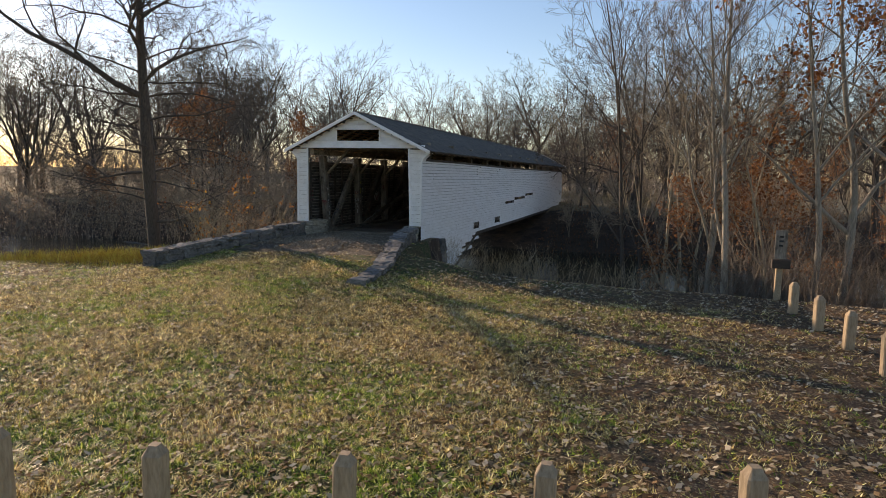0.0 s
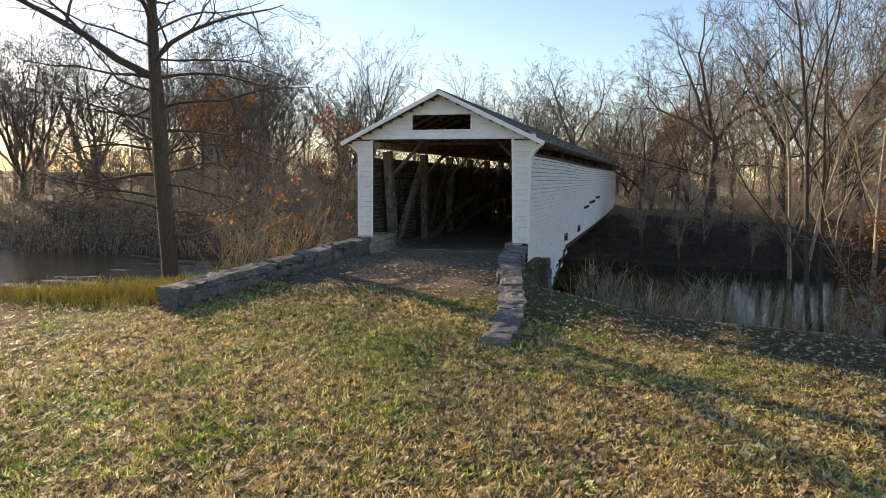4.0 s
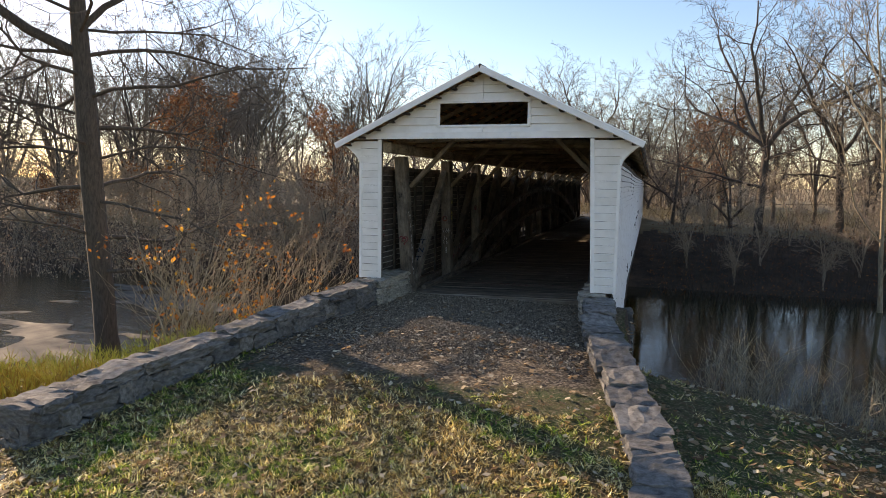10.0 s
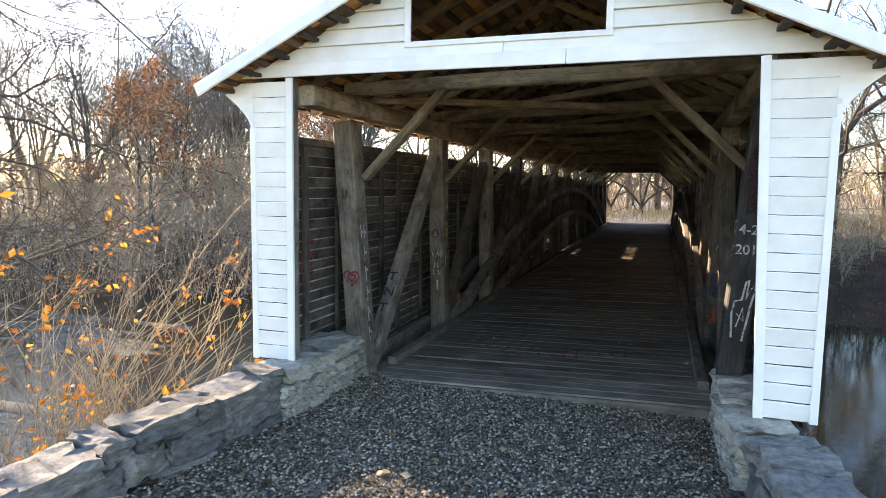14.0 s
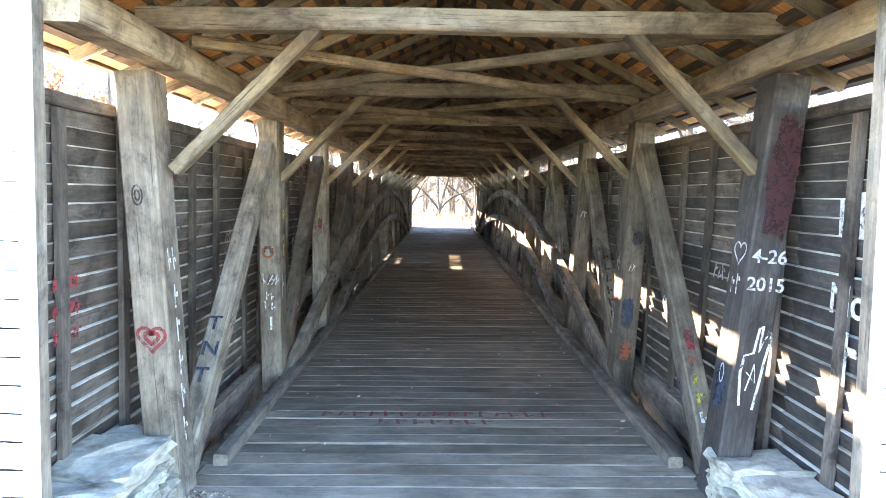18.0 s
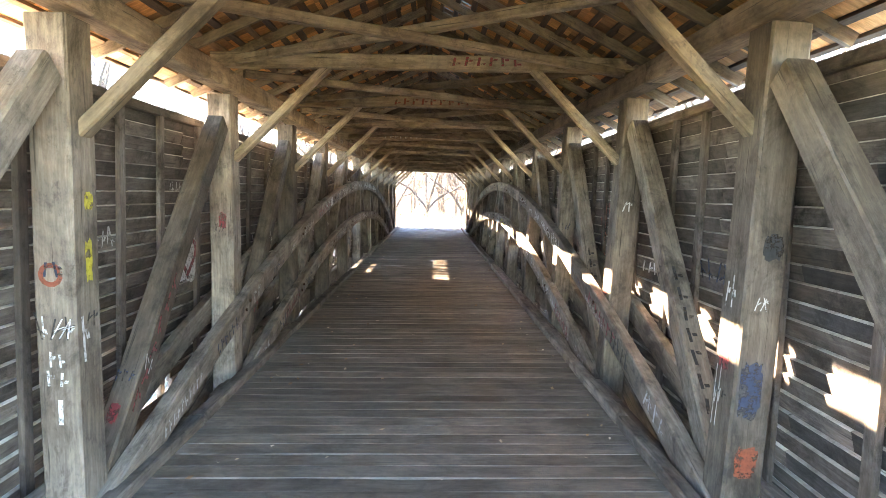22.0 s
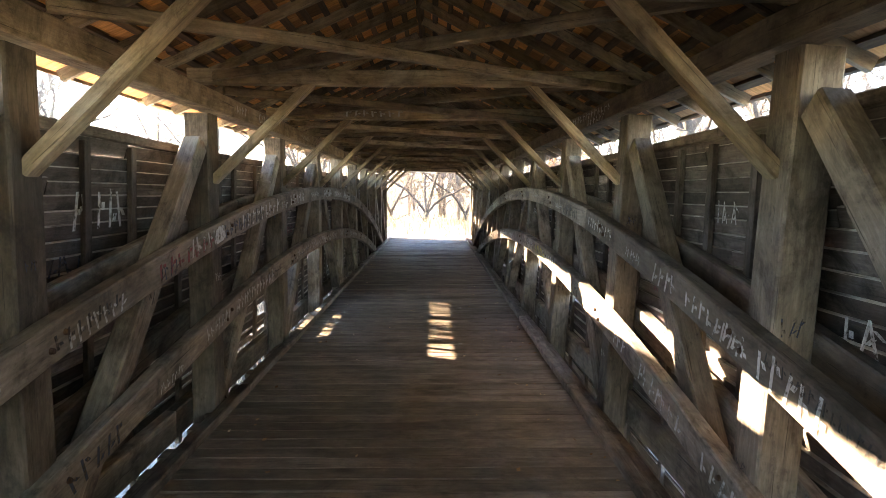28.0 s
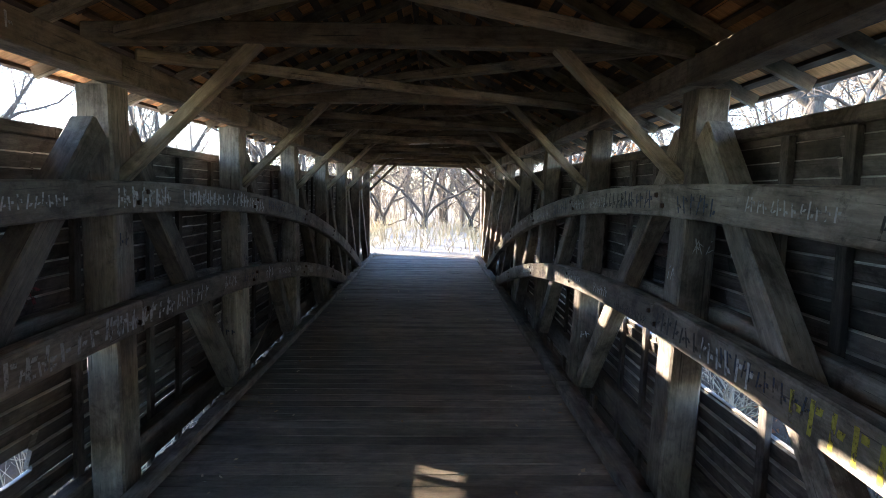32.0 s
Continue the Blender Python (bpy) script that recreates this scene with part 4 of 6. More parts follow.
# ---------------------------------------------------------------- stone parapets and abutments
def rock_mesh(name, lx, ly, lz, r, rough=0.12):
    bm = bmesh.new()
    bmesh.ops.create_cube(bm, size=1.0)
    bmesh.ops.subdivide_edges(bm, edges=bm.edges[:], cuts=3, use_grid_fill=True)
    o = Vector((r.uniform(0, 99), r.uniform(0, 99), r.uniform(0, 99)))
    for v in bm.verts:
        c = v.co.copy()
        q = c * (1.0 - 0.10 * max(0, c.length - 0.62))
        v.co = Vector((q.x * lx, q.y * ly, q.z * lz))
        n = noise.noise_vector(Vector((v.co.x * 3.2, v.co.y * 3.2, v.co.z * 4)) + o) + 0.5 * noise.noise_vector(Vector((v.co.x * 8, v.co.y * 8, v.co.z * 9)) + o)
        v.co += Vector((n.x * lx * rough * 0.5, n.y * ly * rough * 0.5, n.z * lz * rough * 0.9))
    me = bpy.data.meshes.new(name)
    bm.to_mesh(me)
    bm.free()
    me.materials.append(M_STONE)
    return me


def build_parapet(s):
    r = random.Random(11 + s)
    w = tagged(empty("stone_parapet"), "dry-laid grey limestone approach wall sloping down from the portal", "stone wall", "approach walls")
    end_top = -0.02 if s < 0 else -0.40
    kinds = [rock_mesh("stone", 1, 1, 1, r, 0.26) for _ in range(14)]
    pale = []
    for k in kinds:
        m = k.copy()
        m.materials.clear()
        m.materials.append(M_STONE_PALE)
        pale.append(m)
    # inside edge runs from the portal outwards; the last metre stands inside the portal
    L = 8.6

    def edge(u):
        y = 1.35 - u
        x = 1.97 + (0.0 if y > 0 else 0.13 * min(1, -y / 0.5)) + (1.0 if s < 0 else 1.12) * smooth(0, -7.2, y) * (1 if y < 0 else 0)
        return x, y

    def top(u):
        y = 1.35 - u
        return 0.43 + (end_top - 0.43) * smooth(0.3, -7.3, y) if y < 0.3 else 0.43

    courses = 5
    for c in range(courses):
        u = r.uniform(-0.1, 0.0)
        while u < L:
            ln = r.uniform(0.24, 0.66) if c == 0 else r.uniform(0.22, 0.6)
            u1 = min(L, u + ln)
            m = (u + u1) / 2
            x, y = edge(m)
            x2, y2 = edge(m + 0.05)
            z1 = top(m) - (0 if c == 0 else 0.16 + (c - 1) * 0.24)
            h = 0.16 if c == 0 else 0.24
            gz = (road_z(y) if s else 0) - 0.35
            if z1 > gz - 0.1:
                wd = 0.51 if c == 0 else 0.47
                for cx in ((wd / 2,) if c == 0 else (0.16, wd - 0.15)):
                    if c and y > -0.35 and cx < 0.2:
                        continue
                    ob = new("stone", r.choice(pale if y > -0.35 else kinds))
                    ob.parent = w
                    ang = math.degrees(math.atan2((x - x2) * s, 0.05))
                    ob.matrix_basis = pose(s * (x + cx) + r.uniform(-0.04, 0.04), y, z1 - h / 2 + r.uniform(-0.03, 0.03), r.uniform(-4, 4) + (math.degrees(math.atan2(top(m) - top(m + 0.1), 0.1)) if c == 0 else 0), r.uniform(-2, 2), -ang) @ Matrix.Diagonal((wd * r.uniform(0.94, 1.08) if c == 0 else 0.32, (u1 - u) * 0.99, h * r.uniform(0.96, 1.12), 1))
            u = u1
    # smaller, paler stones face the wall beside the portal
    for c in range(7):
        u = 0.0
        while u < 1.72:
            u1 = min(1.72, u + r.uniform(0.16, 0.42))
            x, y = edge((u + u1) / 2)
            ob = new("stone", r.choice(pale))
            ob.parent = w
            ob.matrix_basis = pose(s * (x + 0.14) + r.uniform(-0.02, 0.02), y, 0.43 - 0.15 - 0.06 - c * 0.112, r.uniform(-3, 3), r.uniform(-3, 3), r.uniform(-3, 3)) @ Matrix.Diagonal((0.30, (u1 - u) * 0.99, r.uniform(0.10, 0.115), 1))
            u = u1
    # outer face down to the bank
    for c in range(9):
        u = 0.0
        while u < L:
            ln = r.uniform(0.5, 1.1)
            u1 = min(L, u + ln)
            m = (u + u1) / 2
            x, y = edge(m)
            z1 = top(m) - 0.16 - (c + 1) * 0.27 + 0.27
            if z1 - 0.27 > ground_z(s * (x + 0.9), y) - 0.35 and c > 1:
                ob = new("stone", r.choice(kinds))
                ob.parent = w
                ob.matrix_basis = pose(s * (x + 0.36), y, z1 - 0.13, r.uniform(-2, 2), r.uniform(-2, 2), 0) @ Matrix.Diagonal((0.36, u1 - u, 0.28, 1))
            u = u1


def build_abutment(y, d):
    r = random.Random(5)
    w = tagged(empty("stone_abutment"), "grey limestone block abutment under the bridge end", "abutment", "bridge abutments")
    kinds = [rock_mesh("stone", 1, 1, 1, r, 0.2) for _ in range(8)]
    for c in range(9):
        z = -0.35 - c * 0.30
        x = -2.9
        while x < 2.9:
            x1 = min(2.95, x + r.uniform(0.5, 1.0))
            ob = new("stone", r.choice(kinds))
            ob.parent = w
            ob.matrix_basis = pose((x + x1) / 2, y + d * 0.03 * c, z, r.uniform(-1, 1), 0, 0) @ Matrix.Diagonal((x1 - x, 0.6, 0.31, 1))
            x = x1


build_portal(0.0, -1, "wall_south", "white clapboard gable portal with a square opening and a slot window")
build_portal(LEN, 1, "wall_north", "white clapboard gable portal at the far end of the bridge")
build_roof()
build_deck()

# ---------------------------------------------------------------- trees
def tube(vs, fs, pts, rads, sides):
    k0 = len(vs)
    prev = None
    for i, (p, r) in enumerate(zip(pts, rads)):
        d = (pts[min(i + 1, len(pts) - 1)] - pts[max(i - 1, 0)]).normalized()
        u = d.orthogonal().normalized() if prev is None else (prev - d * prev.dot(d)).normalized()
        prev = u
        v = d.cross(u)
        for k in range(sides):
            a = 2 * math.pi * k / sides
            q = p + (u * math.cos(a) + v * math.sin(a)) * r
            vs.append((q.x, q.y, q.z))
    for i in range(len(pts) - 1):
        for k in range(sides):
            a, b = k0 + i * sides + k, k0 + i * sides + (k + 1) % sides
            fs.append((a, b, b + sides, a + sides))


class Tree:
    def __init__(self, seed, height, radius, levels=4, spread=45, forks=5, up=0.25, wander=0.16, first=0.3, lean=(0, 0), droop=0.0, thin=0.004, reach=1.0, bole=0.0, limbs=4, low=3):
        self.reach = reach
        self.r = random.Random(seed)
        self.tv, self.tf, self.cv, self.cf, self.tips = [], [], [], [], []
        self.levels, self.spread, self.forks, self.up, self.wander, self.first, self.droop, self.thin = levels, spread, forks, up, wander, first, droop, thin
        d = Vector((lean[0], lean[1], 1)).normalized()
        if bole:
            self.forked(d, height, radius, bole, limbs, low)
        else:
            self.grow(Vector((0, 0, -0.3)), d, height, radius, 0)

    def forked(self, d, height, rad, bole, limbs, low):
        """A clear bole that divides into a few heavy limbs, with some low side limbs."""
        r = self.r
        p, pts, rads = Vector((0, 0, -0.3)), [Vector((0, 0, -0.3))], [rad * 1.5]
        for i in range(7):
            d = (d + Vector((r.gauss(0, 0.045), r.gauss(0, 0.045), 0.08))).normalized()
            p = p + d * (bole + 0.3) / 7
            pts.append(p.copy())
            rads.append(rad * (1.1 - 0.035 * i))
        tube(self.tv, self.tf, pts, rads, 10)
        a0 = r.uniform(0, 6.283)
        for k in range(limbs):
            a = a0 + 6.283 * (k + r.uniform(-0.2, 0.2)) / limbs
            t = radians(r.uniform(0.15, 0.9) * self.spread)
            nd = (d * math.cos(t) + Vector((math.cos(a), math.sin(a), 0)) * math.sin(t)).normalized()
            self.grow(p - d * 0.15 * r.random(), nd, (height - bole) * r.uniform(0.75, 1.1), rad * r.uniform(0.5, 0.72), 1)
        for k in range(low):
            f = r.uniform(0.5, 0.95)
            j = int(f * 7)
            a = a0 + 2.4 * k + r.uniform(-0.4, 0.4)
            nd = Vector((math.cos(a), math.sin(a), r.uniform(-0.05, 0.35))).normalized()
            self.grow(pts[j], nd, (height - bole) * r.uniform(0.45, 0.85), rad * r.uniform(0.18, 0.40), 1)

    def grow(self, p, d, length, rad, lev):
        r = self.r
        n = (9, 7, 5, 3, 2)[min(lev, 4)]
        pts, rads, dirs = [p.copy()], [rad * (1.35 if lev == 0 else 1)], [d.copy()]
        for i in range(n):
            w = self.wander * (0.45 if lev == 0 else 1.0 + 0.2 * lev)
            d = (d + Vector((r.gauss(0, w), r.gauss(0, w), r.gauss(0, w) * 0.7 + self.up * (0.3 if lev else 0.15) - self.droop * (lev > 1)))).normalized()
            p = p + d * (length / n)
            pts.append(p.copy())
            dirs.append(d.copy())
            f = (i + 1) / n
            rads.append(max(self.thin, rad * (1 - 0.82 * f)))
        vs, fs = (self.tv, self.tf) if lev < 2 else (self.cv, self.cf)
        tube(vs, fs, pts, rads, (8, 6, 4, 3, 3)[min(lev, 4)])
        if lev >= self.levels - 1:
            self.tips.append((pts[-1], dirs[-1]))
            self.tips.append((pts[-2], dirs[-2]))
            return
        start = self.first if lev == 0 else 0.2
        m = self.forks + (3 if lev == 0 else 0)
        for k in range(m):
            f = start + (1 - start) * (k + r.uniform(0.1, 0.9)) / m
            j = min(n - 1, int(f * n))
            q = pts[j].lerp(pts[j + 1], f * n - j)
            ax = dirs[j].orthogonal().normalized()
            ax = Matrix.Rotation(r.uniform(0, 2 * math.pi), 3, dirs[j]) @ ax
            nd = Matrix.Rotation(radians(self.spread * r.uniform(0.6, 1.3)), 3, ax) @ dirs[j]
            rr = rads[j] * r.uniform(0.42, 0.68)
            self.grow(q, nd, length * (1 - 0.45 * f) * r.uniform(0.42, 0.66) * (self.reach if lev == 0 else 1.0), rr, lev + 1)


class CreekTree(Tree):
    """A tall straight stem with one heavy low limb, lesser rising limbs and many level side limbs."""
    def forked(self, d, height, rad, bole, limbs, low):
        r = self.r
        p, n = Vector((0, 0, -0.3)), 16
        pts, rads = [p.copy()], [rad * 1.45]
        for i in range(n):
            d = (d + Vector((r.gauss(-0.004, 0.02), r.gauss(-0.004, 0.02), 0.01))).normalized()
            p = p + d * height / n
            pts.append(p.copy())
            f = (i + 1) / n
            rads.append(rad * (1.08 - 0.3 * f if f < 0.48 else 0.80 - 0.72 * (f - 0.48) / 0.52))
        tube(self.tv, self.tf, pts, rads, 10)

        def at(z):
            k = min(n - 1, max(0, int((z + 0.3) / (height / n))))
            return pts[k].lerp(pts[k + 1], (z + 0.3) / (height / n) - k)
        for z, v, ln, q in ((8.0, (-0.62, -0.68, 0.50), 8.5, 0.150), (8.6, (0.55, 0.50, 0.75), 6.0, 0.09), (9.6, (0.3, -0.5, 0.9), 5.5, 0.085),
                            (10.2, (-0.5, 0.2, 0.9), 5.5, 0.085), (11.2, (0.6, 0.4, 0.6), 5.0, 0.07), (12.0, (-0.5, -0.5, 0.8), 4.5, 0.065)):
            self.grow(at(z), Vector(v).normalized(), ln, q, 1)
        for k in range(low):
            z = 2.6 + 9.8 * k / low + r.uniform(-0.2, 0.2)
            a = 2.4 * k + r.uniform(-0.5, 0.5)
            nd = Vector((math.cos(a), math.sin(a), r.uniform(-0.12, 0.2) + 0.4 * smooth(7, 12, z))).normalized()
            self.grow(at(z), nd, r.uniform(3.2, 6.4), r.uniform(0.038, 0.068), 1)


def leaves(points, r, size, per, spread):
    vs, fs = [], []
    for p, d in points:
        for _ in range(per):
            c = p + Vector((r.gauss(0, spread), r.gauss(0, spread), r.gauss(0, spread)))
            u = Vector((r.gauss(0, 1), r.gauss(0, 1), r.gauss(0, 1))).normalized()
            v = u.orthogonal().normalized()
            s = size * r.uniform(0.6, 1.3)
            k = len(vs)
            vs += [tuple(c - u * s), tuple(c - v * s * 0.55), tuple(c + u * s), tuple(c + v * s * 0.55 + u.cross(v) * s * 0.3)]
            fs += [(k, k + 1, k + 2), (k, k + 2, k + 3)]
    return vs, fs


def plant(name, t, at, bark_m, twig_m, label, group="", leaf_m=None, leaf_n=0, leaf_size=0.05, turn=0.0, size=1.0, share=0.5, cat="tree"):
    ob = tagged(empty(name), label, cat, group)
    raw("trunk", t.tv, t.tf, bark_m, ob, smooth=True)
    raw("crown", t.cv, t.cf, twig_m, ob)
    if leaf_m:
        tips = [q for q in t.tips if t.r.random() < share]
        v, f = leaves(tips, t.r, leaf_size, leaf_n, 0.14)
        raw("foliage", v, f, leaf_m, ob)
    ob.matrix_basis = pose(at[0], at[1], ground_z(*at), 0, 0, turn) @ Matrix.Scale(size, 4)
    return ob


def place_copy(ob, x, y, turn, size):
    return copy_thing(ob, pose(x, y, ground_z(x, y) - 0.05, 0, 0, turn) @ Matrix.Scale(size / ob.scale[0], 4))



BARE = "bare autumn tree with a fine grey-brown crown"
G_FAR = "bare trees of the far woods"
G_LAWN = "trees by the lawn"
big = plant("tree", CreekTree(71, 16.5, 0.27, 5, 52, 6, 0.05, 0.19, 0.3, thin=0.006, lean=(-0.035, -0.055), bole=8.0, limbs=6, low=30), (-10.6, 1.0), M_BARK, M_BARK, "large dark bare tree on the creek's edge")
vase = plant("tree", Tree(3, 13.0, 0.20, 5, 40, 6, 0.15, 0.13, 0.15, thin=0.010, bole=2.0, limbs=7, low=1), (-19.8, 36.2), M_BARK, M_TWIG, "vase-shaped bare tree with a fine dense crown", G_FAR)
dark = plant("tree", Tree(9, 15.0, 0.24, 5, 54, 7, 0.12, 0.18, 0.25, thin=0.009, bole=5.5, limbs=5, low=5), (9.5, 30.3), M_BARK, M_BARK, "dark crooked bare tree with heavy limbs", G_FAR)
forked = plant("tree", Tree(21, 8.5, 0.19, 5, 48, 5, 0.22, 0.17, 0.2, thin=0.010, bole=0.7, limbs=4, low=1, lean=(0.1, 0)), (5.5, 38.5), M_BARK, M_TWIG, "low bare tree forking near the ground", G_FAR)
fine_t = plant("tree", Tree(14, 11.5, 0.14, 5, 40, 6, 0.16, 0.13, 0.2, thin=0.009, bole=2.2, limbs=6, low=2), (15.0, 42.0), M_TWIG, M_TWIG_PALE, "round-headed bare tree with pale fine twigs", G_FAR)
mid_t = plant("tree", Tree(18, 10.5, 0.13, 5, 46, 6, 0.13, 0.16, 0.16, thin=0.009), (-22.5, 40.0), M_BARK, M_TWIG, BARE, G_FAR)
rust = plant("tree", Tree(41, 6.5, 0.09, 4, 44, 7, 0.3, 0.14, 0.12, thin=0.009), (-17.5, 27), M_BARK, M_BRUSH, "low tree with clinging russet leaves", G_FAR, M_LEAF_BR, 4, 0.075, share=0.75)
thicket = plant("tree", Tree(44, 5.5, 0.07, 4, 50, 9, 0.25, 0.2, 0.05, thin=0.008), (-18.5, 14), M_BRUSH, M_BRUSH, "small dense thorny tree in the creek thicket", G_FAR)
oak = plant("tree", Tree(22, 12.0, 0.17, 4, 50, 5, 0.25, 0.14, 0.28), (16.6, 0.6), M_BARK_PALE, M_TWIG, "pale-barked tree still hung with russet leaves", G_LAWN, M_LEAF_BR, 8, 0.085, share=0.9)
syc = plant("tree", Tree(27, 13.0, 0.12, 5, 36, 6, 0.30, 0.10, 0.12, thin=0.006), (13.15, -0.5), M_BARK_PALE, M_TWIG, "slim grey tree with several rising stems", G_LAWN)
sap = plant("tree", Tree(33, 11.0, 0.085, 5, 40, 5, 0.25, 0.10, 0.15, thin=0.005), (12.7, 18.8), M_TWIG_PALE, M_TWIG_PALE, "slender bare sapling on the creek bank", G_LAWN, size=1.3)
lean_t = plant("tree", Tree(35, 11.0, 0.12, 4, 40, 5, 0.25, 0.10, 0.35, lean=(0.22, 0.05)), (15.5, -0.2), M_BARK_PALE, M_TWIG, "leaning pale-barked tree with a few brown leaves", G_LAWN, M_LEAF_BR, 3, 0.08, share=0.4)
slim = plant("tree", Tree(34, 12.5, 0.085, 5, 38, 6, 0.24, 0.09, 0.22, thin=0.005), (10.1, 1.6), M_BARK, M_TWIG, "slim dark bare tree at the lawn's edge", G_LAWN)
for x, y, s in ((10.6, 2.6, 0.9), (12.2, 3.2, 0.8), (18.6, 1.4, 0.9)):
    place_copy(slim, x, y, 97 * x, s)
place_copy(oak, 18.4, -0.6, 130, 1.05)
place_copy(lean_t, 17.2, -1.4, 25, 1.0)
place_copy(syc, 12.6, 0.6, 140, 0.85)
place_copy(syc, 19.5, 3.0, 80, 0.95)
place_copy(sap, 13.5, 19.4, 120, 1.2)
place_copy(rust, 12.3, 1.2, 60, 0.8)
place_copy(rust, 14.8, 2.2, 200, 0.85)
place_copy(sap, 11.2, 1.2, 200, 0.95)
place_copy(sap, 14.6, 0.3, 300, 0.8)
rr = random.Random(4)
# far bank to the east
for ob, x, y, s in ((dark, 14.6, 33.5, 0.9), (dark, 19.5, 34.0, 1.0), (dark, 26.0, 30.0, 0.95), (fine_t, 8.6, 44.0, 1.05), (fine_t, 12.0, 41.0, 1.0), (forked, 8.3, 33.5, 0.8), (mid_t, 4.7, 36.5, 0.9),
                    (fine_t, 20.0, 40.0, 0.9), (mid_t, 15.0, 30.5, 0.8), (mid_t, 20.5, 29.5, 0.9), (mid_t, 23.0, 34.0, 1.0), (rust, 7.6, 41.0, 1.2), (rust, 20.0, 22.0, 1.0), (rust, 24.0, 14.0, 1.1), (thicket, 11.0, 29.0, 0.8), (thicket, 14.5, 28.0, 0.9), (thicket, 18.0, 27.5, 0.9)):
    place_copy(ob, x, y, rr.uniform(0, 360), s)
for x, y, s in ((5.2, 24.5, 0.7), (7.4, 22.6, 0.6), (9.0, 25.5, 0.8), (11.4, 22.8, 0.65), (13.5, 25.0, 0.8), (16.0, 23.6, 0.7), (19.0, 24.6, 0.85), (6.4, 29.0, 0.75), (22.5, 23.5, 0.8)):
    place_copy(thicket, x, y, rr.uniform(0, 360), s)
for k in range(7):
    place_copy(rr.choice((dark, fine_t, mid_t, mid_t, syc)), rr.uniform(17, 44), rr.uniform(22, 46), rr.uniform(0, 360), rr.uniform(0.75, 1.1))
# the wood beyond the meadow
for k in range(30):
    place_copy(rr.choice((fine_t, dark, mid_t, vase)), rr.uniform(-42, 48), rr.uniform(58, 100), rr.uniform(0, 360), rr.uniform(0.8, 1.25))
# creek thicket to the west, low in front and taller behind
for k in range(24):
    x = rr.uniform(-42, -13)
    place_copy(rust if k % 8 == 0 else thicket, x, far_edge(x) + 2.0 + rr.uniform(0, 14), rr.uniform(0, 360), rr.uniform(0.5, 0.85))
for k in range(20):
    x = rr.uniform(-60, -30)
    place_copy(rr.choice((mid_t, fine_t, mid_t, vase)), x, far_edge(x) + rr.uniform(10, 38), rr.uniform(0, 360), rr.uniform(0.85, 1.1))
# the taller wood behind the thicket, open to the sky beside the bridge
k = 0
while k < 14:
    x, y = rr.uniform(-62, -35), rr.uniform(24, 60)
    if math.degrees(math.atan2(3.5 - x, y + 13)) > 32:
        place_copy(rr.choice((mid_t, fine_t, vase, dark)), x, y, rr.uniform(0, 360), rr.uniform(1.1, 1.35))
        k += 1
for ob, x, y, s in ((mid_t, -29, 25, 1.0), (mid_t, -31, 23, 1.1), (mid_t, -27, 27, 0.9), (vase, -23.5, 40, 1.0), (vase, -13, 47, 0.95), (vase, -8.5, 52, 0.95), (fine_t, -10.5, 58, 1.1), (mid_t, -24.5, 24, 0.8), (rust, -24.5, 21.5, 1.3), (vase, -38.0, 44.0, 1.35), (mid_t, -42.0, 42.0, 1.6), (fine_t, -36.0, 48.0, 1.5), (mid_t, -45.0, 39.0, 1.65), (vase, -41.0, 50.0, 1.45)):
    place_copy(ob, x, y, rr.uniform(0, 360), s)
for x, y, s in ((-6.5, 46.5, 0.9), (-5.6, 55, 1.0), (7.5, 54, 0.95), (8.0, 48, 0.9)):
    place_copy(mid_t, x, y, rr.uniform(0, 360), s)
# the clump that closes the view through the bridge
for ob, x, y, s in ((forked, -0.35, 57, 1.15), (forked, -3.3, 60, 1.0), (forked, 2.9, 59, 1.05), (vase, 1.4, 66, 0.9), (fine_t, -2.0, 67, 0.9), (forked, 5.2, 62, 1.1), (fine_t, 4.4, 70, 0.9)):
    place_copy(ob, x, y, rr.uniform(0, 360), s)


# ---------------------------------------------------------------- brush, reeds, grass, litter
def brush(name, seed, count, where, h0, h1, material, label, category, twigs=3, thick=0.012, bend=0.5):
    r = random.Random(seed)
    vs, fs = [], []
    for _ in range(count):
        x, y = where(r)
        p = Vector((x, y, ground_z(x, y) - 0.05))
        h = r.uniform(h0, h1)
        d = Vector((r.gauss(0, 0.25), r.gauss(0, 0.25), 1)).normalized()
        side = Vector((r.gauss(0, 1), r.gauss(0, 1), 0)) * bend * 0.3
        pts = [p]
        for i in range(3):
            d = (d + side * 0.5 + Vector((r.gauss(0, 0.1), r.gauss(0, 0.1), 0))).normalized()
            pts.append(pts[-1] + d * h / 3)
        t = thick * r.uniform(0.6, 1.3)
        tube(vs, fs, pts, [t, t * 0.8, t * 0.55, t * 0.25], 3)
        for _k in range(twigs):
            j = r.randint(1, 2)
            q = pts[j].lerp(pts[j + 1], r.random())
            e = (d + Vector((r.gauss(0, 0.7), r.gauss(0, 0.7), r.gauss(0.1, 0.5)))).normalized()
            m = q + e * h * r.uniform(0.15, 0.35)
            tube(vs, fs, [q, m, m + (e + Vector((0, 0, 0.3))).normalized() * h * 0.15], [t * 0.5, t * 0.35, t * 0.15], 3)
    return tagged(raw(name, vs, fs, material), label, category, kind="stuff")


def west_bank(r):
    x = -r.uniform(9, 46)
    return x, far_edge(x) + abs(r.gauss(1.5, 7))


def east_bank(r):
    x = r.uniform(4.0, 40)
    return x, far_edge(x) + abs(r.gauss(2, 7))


